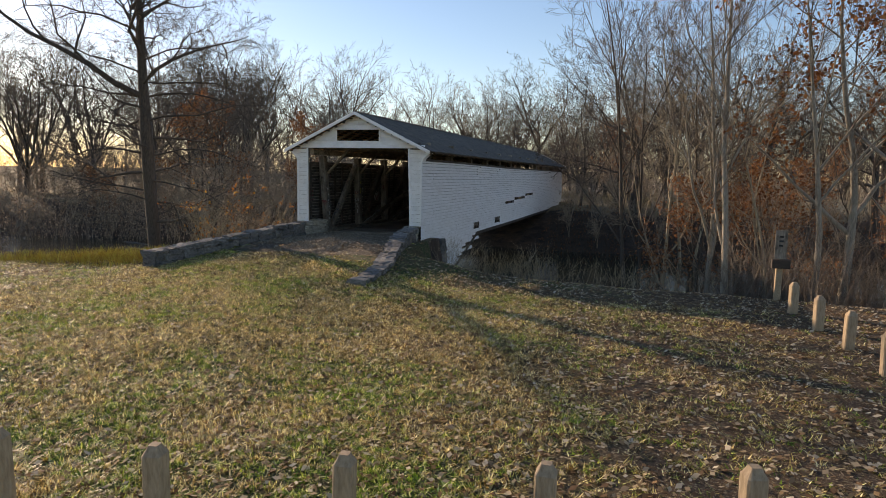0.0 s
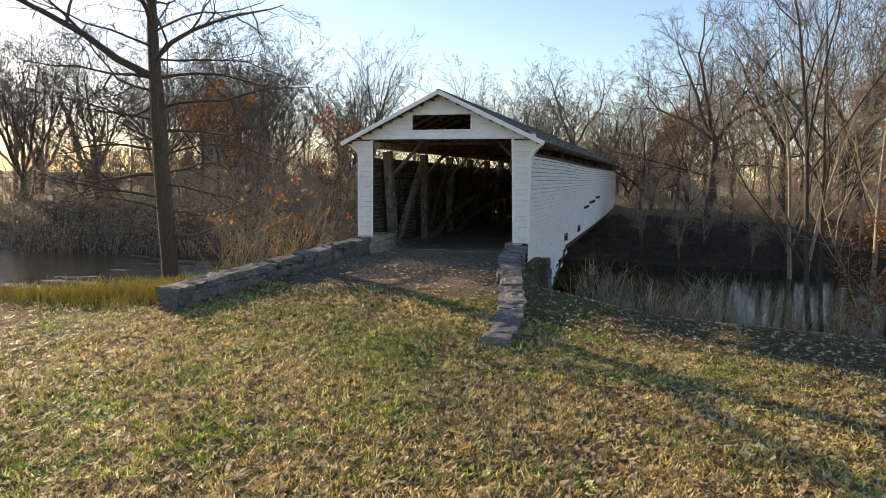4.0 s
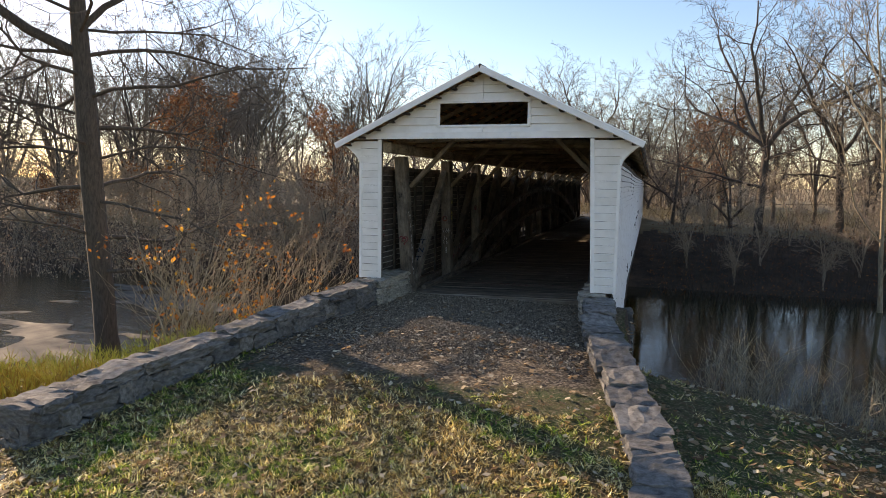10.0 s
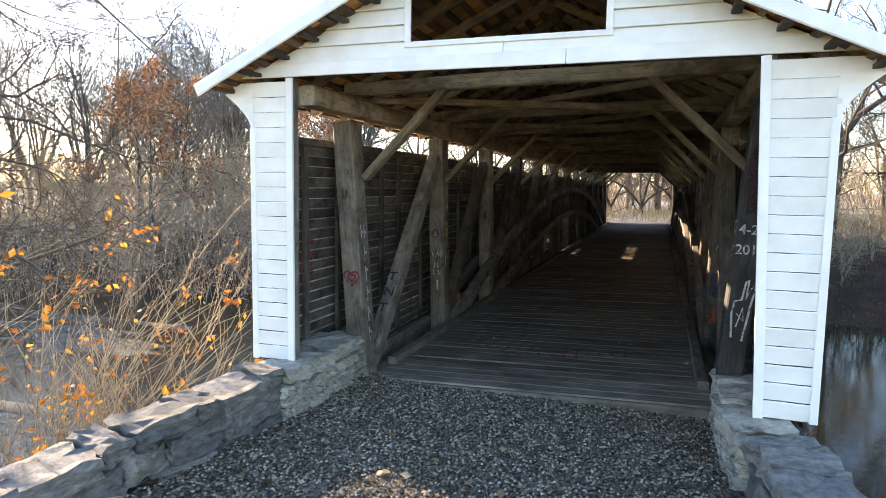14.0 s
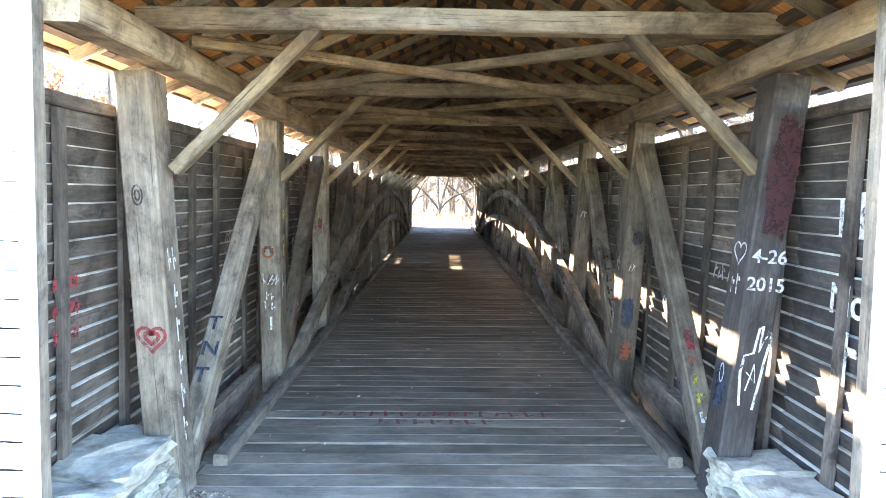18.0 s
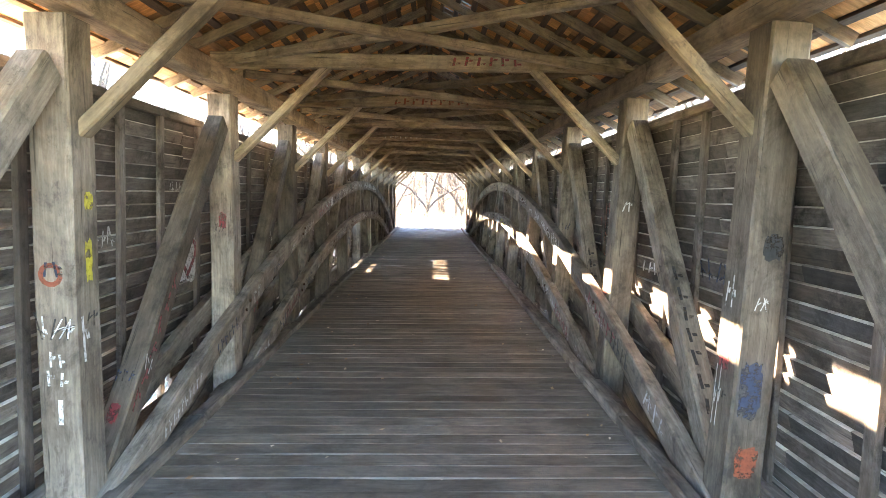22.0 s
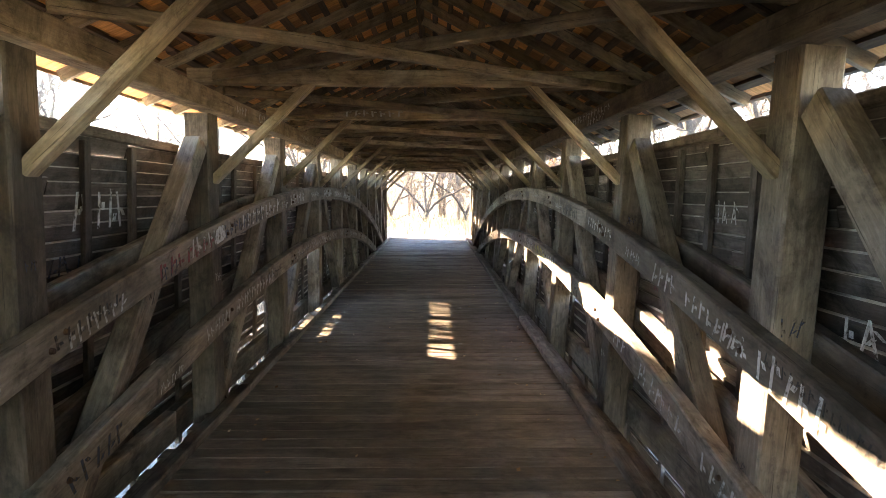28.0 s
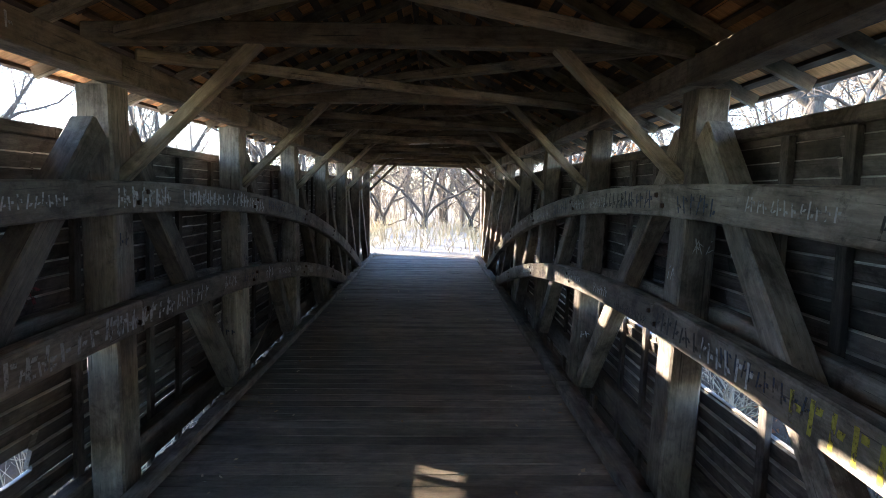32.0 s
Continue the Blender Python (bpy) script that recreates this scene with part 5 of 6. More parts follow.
def bank_reed(r):
    x = -r.uniform(4.2, 14)
    return x, -6.1 + 0.18 * (x + 6) + r.gauss(0, 0.6)


brush("brush", 51, 1300, west_bank, 1.0, 3.6, M_BRUSH, "tangled brown brush on the far creek bank", "brush", 4, 0.016)
brush("brush", 60, 480, lambda r: (-r.uniform(2.9, 12), r.uniform(18, 31)), 1.2, 3.8, M_BRUSH, "brown brush on the bank beside the bridge", "brush", 5, 0.014)
brush("saplings", 61, 260, lambda r: (r.uniform(-9, 10), r.uniform(56, 74)), 2.5, 7.0, M_TWIG, "bare saplings beyond the bridge", "saplings", 9, 0.022)
brush("brush", 50, 650, lambda r: (-r.uniform(12, 48), 23 + r.uniform(-4, 10)), 2.5, 6.0, M_BRUSH, "tall brown thicket behind the creek", "brush", 7, 0.022)
def thicket_leaves():
    """Withered leaves that still hang in the thicket."""
    r = random.Random(59)
    pts = []
    for _ in range(1500):
        x = -r.uniform(9, 48)
        y = far_edge(x) + abs(r.gauss(0, 9))
        h = r.uniform(0.2, 4.8) * r.uniform(0.4, 1.0)
        pts.append((Vector((x, y, ground_z(x, y) + h)), None))
    v, f = leaves(pts, r, 0.075, 12, 0.55)
    tagged(raw("withered_leaves", v, f, M_WITHERED), "withered tan leaves hanging in the creek thicket", "leaves", kind="stuff")


thicket_leaves()


def bank_leaves():
    """Brown leaves lying on the shaded far bank."""
    r = random.Random(63)
    pts = []
    for _ in range(5200):
        x = r.uniform(3.2, 34)
        y = far_edge(x) + r.uniform(-0.3, 15)
        pts.append((Vector((x, y, ground_z(x, y) + 0.03)), None))
    v, f = leaves(pts, r, 0.06, 2, 0.12)
    tagged(raw("leaf_litter", v, f, M_LEAF_BR), "brown leaves lying on the far creek bank", "leaf litter", kind="stuff")


bank_leaves()
brush("brush", 52, 2400, east_bank, 0.5, 2.2, M_BARK, "bare undergrowth below the bank trees", "brush", 4, 0.013)
brush("brush", 53, 2600, lambda r: (13 + abs(r.gauss(0, 7)), r.gauss(1.5, 1.9)), 0.7, 3.2, M_TWIG, "bare undergrowth between lawn and creek", "brush", 4, 0.010)
brush("weeds", 54, 620, lambda r: (r.uniform(4.0, 7.5) if r.random() < 0.6 else r.uniform(7, 13), r.gauss(-1.2, 0.7)), 0.3, 1.25, M_TWIG_PALE, "dry brown weeds along the creek bank", "weeds", 4, 0.006)
brush("reeds", 55, 3600, bank_reed, 0.2, 0.46, M_REED, "yellow bank grass beside the creek", "reeds", 1, 0.012)
brush("reeds", 56, 3200, lambda r: (-r.uniform(3.3, 8.5), r.uniform(-5.4, 0.6)), 0.15, 0.42, M_WEED, "yellow-green weeds behind the stone wall", "reeds", 2, 0.008)
brush("meadow_grass", 57, 3500, lambda r: (r.uniform(-14, 26), r.uniform(40, 60)), 0.3, 0.9, M_HAY, "tall dry meadow grass", "meadow grass", 1, 0.02)
brush("brush", 58, 2000, lambda r: (r.uniform(-130, 110), r.uniform(80, 150)), 4.0, 10.0, M_TWIG, "brown wood at the meadow's far edge", "brush", 6, 0.06)


def shrub(name, seed, at, stems, h, label, n_leaf):
    r = random.Random(seed)
    ob = tagged(empty(name), label, "shrub", "shrubs by the creek")
    vs, fs, tips = [], [], []
    for _ in range(stems):
        a = r.uniform(0, 2 * math.pi)
        d = Vector((math.cos(a) * 0.5 + 0.25, math.sin(a) * 0.5, 1)).normalized()
        p = Vector((r.gauss(0, 0.25), r.gauss(0, 0.25), -0.1))
        hh = h * r.uniform(0.65, 1.3)
        pts = [p]
        for i in range(6):
            d = (d + Vector((r.gauss(0.03, 0.10), r.gauss(0, 0.10), -0.06 * i * 0.5))).normalized()
            pts.append(pts[-1] + d * hh / 6)
        t = r.uniform(0.008, 0.016)
        tube(vs, fs, pts, [t * (1 - 0.13 * i) for i in range(7)], 4)
        for _k in range(7):
            j = r.randint(1, 5)
            q = pts[j].lerp(pts[j + 1], r.random())
            e = (pts[j + 1] - pts[j]).normalized() + Vector((r.gauss(0, 0.5), r.gauss(0, 0.5), r.gauss(0.1, 0.3)))
            e.normalize()
            m = q + e * hh * r.uniform(0.12, 0.25)
            n = m + (e + Vector((r.gauss(0, 0.3), r.gauss(0, 0.3), 0.1))).normalized() * hh * 0.14
            tube(vs, fs, [q, m, n], [t * 0.45, t * 0.32, 0.0025], 3)
            tips.append((n, e))
    raw("cane", vs, fs, M_TWIG_PALE, ob)
    tips = [q for q in tips if r.random() < 0.11]
    v, f = leaves(tips, r, 0.05, n_leaf, 0.11)
    raw("foliage", v, f, M_LEAF_OR, ob)
    ob.matrix_basis = pose(at[0], at[1], ground_z(*at))
    return ob


for k, (x, y, n, h) in enumerate(((-5.0, 1.6, 22, 2.9), (-5.2, -0.7, 26, 3.3), (-6.2, 1.2, 26, 4.2), (-5.2, -2.3, 15, 3.0), (-6.3, -0.4, 20, 3.6), (-4.4, -3.6, 8, 2.3), (-7.6, 1.0, 20, 3.6), (-6.6, -1.9, 11, 2.4), (-4.3, 2.6, 20, 3.0))):
    shrub("shrub", 70 + k, (x, y), n, h, "arching bare shrub with a few orange leaves", 10)


def lawn_blades():
    r = random.Random(90)
    vs, fs = [], []
    for q in range(76000):
        if q % 3:
            y0 = -20 + 15 * r.random() + r.gauss(0, 0.8)
            x0 = r.uniform(-3, 13) + r.gauss(0, 1.5)
        else:
            y0 = -20 + 18.5 * r.random() + r.gauss(0, 1.2)
            x0 = r.uniform(-11, 17) + r.gauss(0, 1.5)
        if y0 > near_edge(x0) - 1.4:
            continue
        if abs(x0) < 2.5 and y0 > -4.4 + 1.6 * noise.noise((x0, y0, 2)) or abs(x0) < 1.6 and r.random() < 0.3 * smooth(-8, -4, y0):
            continue
        if noise.noise((x0 * 0.8, y0 * 0.8, 5)) < -0.2 and r.random() < 0.45:
            continue
        if x0 > 6 and r.random() < 0.8 * smooth(6, 11, x0 + 2.5 * noise.noise((x0 * 0.4, y0 * 0.4, 8))):
            continue
        if x0 > 2.5 and y0 > -5.4 and r.random() < 0.75:
            continue
        z = ground_z(x0, y0)
        lie, turn, size = r.random(), r.uniform(0, 6.283), r.uniform(0.6, 1.25)
        for _ in range(r.randint(7, 16)):
            x, y = x0 + r.gauss(0, 0.05), y0 + r.gauss(0, 0.05)
            a, l = turn + r.gauss(0, 1.6 if lie > 0.3 else 2.5), r.uniform(0.045, 0.125) * size
            w, le, up = r.uniform(0.006, 0.015), r.uniform(0.2, 0.9), r.uniform(0.4, 0.8)
            if lie > 0.35:
                le, up = r.uniform(0.7, 1.4), r.uniform(0.15, 0.5)
            k = len(vs)
            c, s = math.cos(a), math.sin(a)
            vs += [(x - s * w, y + c * w, z - 0.005), (x + s * w, y - c * w, z - 0.005), (x + c * l * le, y + s * l * le, z + l * up)]
            fs.append((k, k + 1, k + 2))
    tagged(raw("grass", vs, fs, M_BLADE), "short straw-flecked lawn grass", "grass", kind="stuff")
    vs, fs = [], []
    pts = []
    for _ in range(44000):
        y, x = r.uniform(-20, 0.5), r.uniform(-11, 18) if r.random() < 0.6 else r.uniform(5, 18)
        if abs(x) < 2.2 and y > -2 and r.random() < 0.8:
            continue
        pts.append((Vector((x, y, ground_z(x, y) + 0.02)), None))
    for p, _d in pts:
        a, s = r.uniform(0, 6.283), r.uniform(0.018, 0.062)
        u = Vector((math.cos(a), math.sin(a), r.uniform(-0.3, 0.3))) * s
        v = Vector((-math.sin(a), math.cos(a), r.uniform(-0.5, 0.5))) * s * 0.6
        k = len(vs)
        vs += [tuple(p - u), tuple(p - v), tuple(p + u + Vector((0, 0, 0.012))), tuple(p + v + Vector((0, 0, 0.01)))]
        fs += [(k, k + 1, k + 2), (k, k + 2, k + 3)]
    tagged(raw("leaf_litter", vs, fs, M_LITTER), "scattered dry brown leaves", "leaf litter", kind="stuff")


lawn_blades()


def deck_leaves():
    r = random.Random(97)
    vs, fs = [], []
    for _ in range(260):
        y = r.uniform(1.8, 30)
        x = r.choice((-1, 1)) * (1.74 - abs(r.gauss(0, 0.28))) if r.random() < 0.75 else r.uniform(-1.6, 1.6)
        a, s = r.uniform(0, 6.283), r.uniform(0.012, 0.035)
        u, v = Vector((math.cos(a), math.sin(a), 0)) * s, Vector((-math.sin(a), math.cos(a), 0)) * s * 0.6
        p = Vector((x + CX, y, SK * x + 0.008))
        k = len(vs)
        vs += [tuple(p - u), tuple(p - v), tuple(p + u + Vector((0, 0, 0.014))), tuple(p + v + Vector((0, 0, 0.01)))]
        fs += [(k, k + 1, k + 2), (k, k + 2, k + 3)]
    tagged(raw("leaf_litter", vs, fs, M_LITTER), "small dry leaves blown onto the bridge deck", "leaf litter", kind="stuff")


deck_leaves()


def pebbles():
    r = random.Random(91)
    vs, fs = [], []
    for _ in range(42000):
        x, y = r.uniform(-2.4, 2.4), 1.4 - 6.4 * r.random() ** 1.15
        if y < -3 and noise.noise((x * 0.9, y * 0.9, 4)) < 0.35 * (-3 - y) - 0.2:
            continue
        lim = 2.0 if y > 0 else 2.1 + 0.12 * -y
        if abs(x) > lim:
            continue
        s = r.uniform(0.007, 0.021)
        z = ground_z(x, y) + s * 0.3
        k = len(vs)
        a = r.uniform(0, 1.5)
        c, q = math.cos(a) * s, math.sin(a) * s
        vs += [(x + c, y + q, z), (x - q * 0.8, y + c * 0.8, z), (x - c, y - q, z), (x + q * 0.8, y - c * 0.8, z), (x, y, z + s * 0.8)]
        fs += [(k, k + 1, k + 4), (k + 1, k + 2, k + 4), (k + 2, k + 3, k + 4), (k + 3, k, k + 4)]
    tagged(raw("gravel", vs, fs, M_PEBBLE), "loose grey and tan creek gravel on the approach", "gravel", kind="stuff")


pebbles()


# ---------------------------------------------------------------- bollards and the notice post
def bollard(h, w):
    ob = tagged(empty("bollard"), "squared weathered timber post with a chamfered top", "bollard", "timber posts round the lawn")
    bm = bmesh.new()
    a = w / 2
    prof = [(-0.3, a), (h - 0.09, a), (h - 0.03, a * 0.62), (h, a * 0.5)]
    rings = []
    for z, q in prof:
        c = q * 0.18
        rings.append([bm.verts.new((x, y, z)) for x, y in ((-q + c, -q), (q - c, -q), (q, -q + c), (q, q - c), (q - c, q), (-q + c, q), (-q, q - c), (-q, -q + c))])
    for p, q in zip(rings, rings[1:]):
        for k in range(8):
            bm.faces.new((p[k], p[(k + 1) % 8], q[(k + 1) % 8], q[k]))
    bm.faces.new(rings[-1])
    part("post", bm, M_BOLLARD, ob)
    return ob


M_BOLLARD = mat("tan_post_wood", bark((0.24, 0.17, 0.10), (0.46, 0.35, 0.23)), 0.85)
bol = bollard(0.76, 0.18)
bol.matrix_basis = pose(6.55, -17.7, ground_z(6.55, -17.7), 1, 0.5, 12)
for x, y in ((5.0, -18.0), (8.25, -17.3), (9.98, -16.95), (11.68, -16.4), (13.3, -15.9), (14.65, -10.0), (14.5, -8.36), (14.31, -6.87), (14.13, -5.25)):
    copy_thing(bol, pose(x, y, ground_z(x, y), rnd.uniform(-2, 2), rnd.uniform(-2, 2), rnd.uniform(0, 25)))
sign = tagged(empty("notice_post"), "grey timber post with a pale plate and a brown box", "notice post")
gz = ground_z(14.15, -3.1)
beam("post", (14.15, -3.1, gz - 0.2), (14.15, -3.1, gz + 1.25), 0.16, 0.16, M_BOLLARD, sign, up=(0, 1, 0))
beam("plate", (14.13, -3.21, gz + 1.18), (14.13, -3.21, gz + 1.95), 0.03, 0.30, M_WOOD, sign, up=(1, 0, 0), label="pale grey plate with dark bars")
beam("box", (13.93, -3.24, gz + 1.05), (14.37, -3.24, gz + 1.05), 0.22, 0.24, M_DARKVENT, sign, label="brown wooden box")
for k in range(3):
    beam("mark", (14.08, -3.232, gz + 1.78 - k * 0.12), (14.18, -3.232, gz + 1.78 - k * 0.12), 0.006, 0.05, M_SPRAY_K, sign, wobble=0)


# ---------------------------------------------------------------- paint on the timbers
class Face:
    """A flat patch to paint on: an origin, the way along and the way up, and the way out."""
    def __init__(self, parent, o, u, v):
        self.p, self.o, self.u, self.v = parent, Vector(o), Vector(u).normalized(), Vector(v).normalized()
        self.n = self.u.cross(self.v).normalized()

    def at(self, a, b, h=0.004):
        return tuple(self.o + self.u * a + self.v * b + self.n * h)

    def bars(self, a, b, w, h, count, m, seed=1, lean=0.1):
        """A word that cannot be read, as plain upright bars."""
        r = random.Random(seed)
        vs, fs = [], []
        step = w / count
        for k in range(count):
            x, l, hh = a + step * (k + 0.2), r.uniform(-lean, lean) * h, h * r.uniform(0.8, 1.05)
            for (x0, y0, x1, y1) in ((x, 0, x + step * 0.22, hh), (x + step * 0.3, hh * r.uniform(0.1, 0.7), x + step * 0.62, 0)):
                q = len(vs)
                y1 = y1 or y0 + hh * 0.22
                vs += [self.at(x0, b + y0), self.at(x1, b + y0), self.at(x1 + l, b + y1), self.at(x0 + l, b + y1)]
                fs.append((q, q + 1, q + 2, q + 3))
        return tagged(raw("painted_mark", vs, fs, m, self.p), kind="stuff")

    def stroke(self, pts, w, m):
        vs, fs = [], []
        pts = [Vector((x, y, 0)) for x, y in pts]
        for i, p in enumerate(pts):
            d = (pts[min(i + 1, len(pts) - 1)] - pts[max(0, i - 1)]).normalized()
            e = Vector((-d.y, d.x, 0)) * w / 2
            vs += [self.at(p.x + e.x, p.y + e.y), self.at(p.x - e.x, p.y - e.y)]
        fs = [(2 * i, 2 * i + 1, 2 * i + 3, 2 * i + 2) for i in range(len(pts) - 1)]
        return raw("painted_mark", vs, fs, m, self.p)

    def heart(self, a, b, s, w, m):
        self.stroke([(a + s * 0.0625 * 16 * math.sin(t) ** 3, b + s * 0.0625 * (13 * math.cos(t) - 5 * math.cos(2 * t) - 2 * math.cos(3 * t) - math.cos(4 * t))) for t in [k * math.pi / 12 for k in range(25)]], w, m)

    def patch(self, a, b, w, h, m, seed=3, cover=0.9):
        """A cloudy sprayed patch."""
        r = random.Random(seed)
        n = 22
        vs = [self.at(a, b, 0.003)]
        for k in range(n):
            t = 2 * math.pi * k / n
            q = r.uniform(0.75, 1.0) * cover
            vs.append(self.at(a + w / 2 * q * math.copysign(abs(math.cos(t)) ** 0.5, math.cos(t)), b + h / 2 * q * math.copysign(abs(math.sin(t)) ** 0.5, math.sin(t)), 0.003))
        raw("painted_patch", vs, [(0, k + 1, (k + 1) % n + 1) for k in range(n)], m, self.p)

    def letters(self, text, a, b, size, m):
        cu = bpy.data.curves.new("lettering", "FONT")
        cu.body, cu.size, cu.extrude, cu.offset = text, size, 0.002, size * 0.012
        tmp = bpy.data.objects.new("lettering", cu)
        me = bpy.data.meshes.new_from_object(tmp)
        bpy.data.objects.remove(tmp)
        me.materials.clear()
        me.materials.append(m)
        ob = new("lettering", me)
        ob.parent = self.p
        mt = Matrix((self.u, self.v, self.n)).transposed().to_4x4()
        mt.translation = Vector(self.at(a, b, 0.004))
        ob.matrix_basis = mt
        return ob


def post_face(i, s):
    """The foot of post i at deck level and the way up along it."""
    lo, hi = (sh(x, POSTS[i], z) for x, z in zip(post_ends(i, s), (-0.35, 3.10)))
    return lo.lerp(hi, 0.35 / 3.45), hi - lo


def post_front(i, s):
    """The side of post i that faces the near portal; along runs to the right."""
    o, v = post_face(i, s)
    return Face(TRUSS_L if s < 0 else TRUSS_R, o + Vector((0, -0.150, 0)), (1, 0, 0), v)


def post_inner(i, s):
    o, v = post_face(i, s)
    return Face(TRUSS_L if s < 0 else TRUSS_R, o + Vector((-s * 0.129, 0, 0)), (0, -s, 0), v)


def diag_line(i, s):
    xa, xb = diag_ends(i, s)
    return sh(xa, POSTS[i] + 0.26, 0.06), sh(xb, POSTS[i + 1] - 0.22, 2.78)


def diag_inner(i, s):
    t = TRUSS_L if s < 0 else TRUSS_R
    a, b = diag_line(i, s)
    v = b - a
    a = a + Vector((-s * 0.094, 0, 0))
    u = Vector((1, 0, 0)).cross(v) if s < 0 else v.cross(Vector((1, 0, 0)))
    f = Face(t, a, u, v)
    if f.n.x * s > 0:
        f = Face(t, a, -u, v)
    return f


def diag_front(i, s):
    t = TRUSS_L if s < 0 else TRUSS_R
    a, b = diag_line(i, s)
    v = (b - a).normalized()
    n = Vector((1, 0, 0)).cross(v).normalized()
    if n.y > 0:
        n = -n
    return Face(t, a + n * 0.111, (1, 0, 0), v)


def rib_inner(y, drop, s):
    t = TRUSS_L if s < 0 else TRUSS_R
    sl = -2 * 0.0102 * (y - MID)
    return Face(t, sh(s * 1.948, y, upper_arch(y) - drop), (0, -s, -s * sl), (0, -sl, 1))


f = post_inner(0, -1)
for k in range(5):
    f.bars(-0.05, 1.42 - 0.25 * k, 0.10, 0.19, 1, M_SPRAY_W, 10 + k)
f.bars(-0.10, 1.70, 0.16, 0.20, 2, M_SPRAY_W, 4)
f = post_front(0, -1)
f.heart(0.0, 1.22, 0.10, 0.025, M_SPRAY_R)
f.heart(0.0, 1.22, 0.05, 0.03, M_SPRAY_R)
f.stroke([(-0.02 + 0.035 * math.cos(t * 0.5), 2.24 + 0.07 * math.sin(t * 0.5)) for t in range(14)], 0.012, M_SPRAY_K)
f.stroke([(-0.02 + 0.018 * math.cos(t * 0.5), 2.24 + 0.035 * math.sin(t * 0.5)) for t in range(14)], 0.014, M_SPRAY_K)
f = post_front(1, -1)
f.stroke([(-0.02 + 0.06 * math.cos(t * 0.5), 1.55 + 0.06 * math.sin(t * 0.5)) for t in range(14)], 0.03, M_SPRAY_O)
f.bars(-0.10, 1.15, 0.20, 0.16, 4, M_SPRAY_K, 8, 0.5)
f.bars(-0.09, 1.16, 0.19, 0.15, 4, M_SPRAY_W, 9, 0.6)
f.bars(-0.06, 0.98, 0.12, 0.10, 2, M_SPRAY_W, 12)
f.bars(-0.08, 0.86, 0.15, 0.10, 2, M_SPRAY_W, 13)
f.letters("1", -0.05, 0.62, 0.22, M_SPRAY_W)
f = post_inner(1, -1)
f.patch(0.0, 1.62, 0.10, 0.34, M_SPRAY_Y, 5)
f.patch(0.02, 2.0, 0.12, 0.14, M_SPRAY_Y, 6)
f.bars(-0.12, 1.0, 0.12, 0.3, 1, M_SPRAY_W, 21)
post_front(2, -1).patch(0.02, 1.75, 0.10, 0.22, M_SPRAY_R, 8)
f = diag_front(0, -1)
for k, c in enumerate("TNT"):
    f.letters(c, -0.07, 0.70 + 0.26 * k, 0.20, M_SPRAY_B)
f = diag_front(1, -1)
f.bars(-0.08, 0.7, 0.15, 0.10, 3, M_SPRAY_B, 33)
f.patch(0.0, 0.45, 0.10, 0.2, M_SPRAY_R, 12)
f = diag_inner(1, -1)
for k in range(6):
    f.bars(-0.07, 0.5 + 0.22 * k, 0.12, 0.17, 1, M_SPRAY_R, 36 + k, 0.4)
diag_inner(2, -1).bars(-0.06, 0.7, 0.12, 0.25, 1, M_SPRAY_R, 44)
diag_front(2, -1).patch(0.0, 0.85, 0.13, 0.25, M_SPRAY_R, 14)
f = post_front(0, 1)
f.patch(0.01, 2.38, 0.25, 1.05, M_SPRAY_M, 20)
f.letters("4-26", -0.115, 1.80, 0.135, M_SPRAY_W)
f.letters("2015", -0.125, 1.60, 0.135, M_SPRAY_W)
palm_outline = [(-0.05, 0.75), (-0.075, 1.0), (-0.06, 1.12), (0.0, 1.14), (0.02, 1.32), (0.045, 1.34), (0.04, 1.15), (0.09, 1.30), (0.115, 1.28), (0.085, 1.08), (0.075, 0.95), (0.05, 0.72)]
f.stroke(palm_outline, 0.02, M_SPRAY_W)
f.stroke([(-0.03, 1.0), (0.04, 0.92), (0.02, 1.06), (-0.02, 0.86)], 0.012, M_SPRAY_W)
f = post_inner(0, 1)
f.heart(0.0, 1.86, 0.09, 0.015, M_SPRAY_W)
f.bars(-0.08, 1.55, 0.16, 0.16, 2, M_SPRAY_W, 50)
f.patch(0.0, 0.85, 0.2, 0.4, M_SPRAY_B, 22)
f.stroke([(0.03 * math.cos(t * 0.5), 0.95 + 0.07 * math.sin(t * 0.5)) for t in range(14)], 0.014, M_SPRAY_W)
f = post_front(1, 1)
f.patch(-0.02, 0.85, 0.17, 0.45, M_SPRAY_B, 24)
f.patch(0.0, 0.38, 0.18, 0.25, M_SPRAY_O, 25)
f.patch(0.03, 1.75, 0.15, 0.2, M_SPRAY_K, 26)
f = post_inner(1, 1)
f.patch(0.0, 1.0, 0.16, 0.14, M_SPRAY_R, 27)
f.bars(-0.08, 1.35, 0.16, 0.20, 2, M_SPRAY_W, 52)
f.bars(-0.10, 0.55, 0.10, 0.4, 2, M_SPRAY_W, 53)
post_inner(2, 1).patch(0.0, 1.0, 0.18, 0.16, M_SPRAY_R, 29)
f = diag_front(0, 1)
f.patch(0.0, 1.15, 0.11, 0.26, M_SPRAY_R, 30)
for k in range(4):
    f.bars(-0.07, 0.36 + 0.17 * k, 0.13, 0.12, 1, (M_SPRAY_W, M_SPRAY_Y, M_SPRAY_Y, M_SPRAY_O)[k], 60 + k)
diag_inner(0, 1).bars(-0.09, 0.3, 0.08, 0.7, 1, M_SPRAY_B, 65)
f = diag_front(1, 1)
for k in range(7):
    f.bars(-0.06, 0.45 + 0.2 * k, 0.12, 0.14, 1, M_SPRAY_K, 70 + k)
f = diag_front(2, 1)
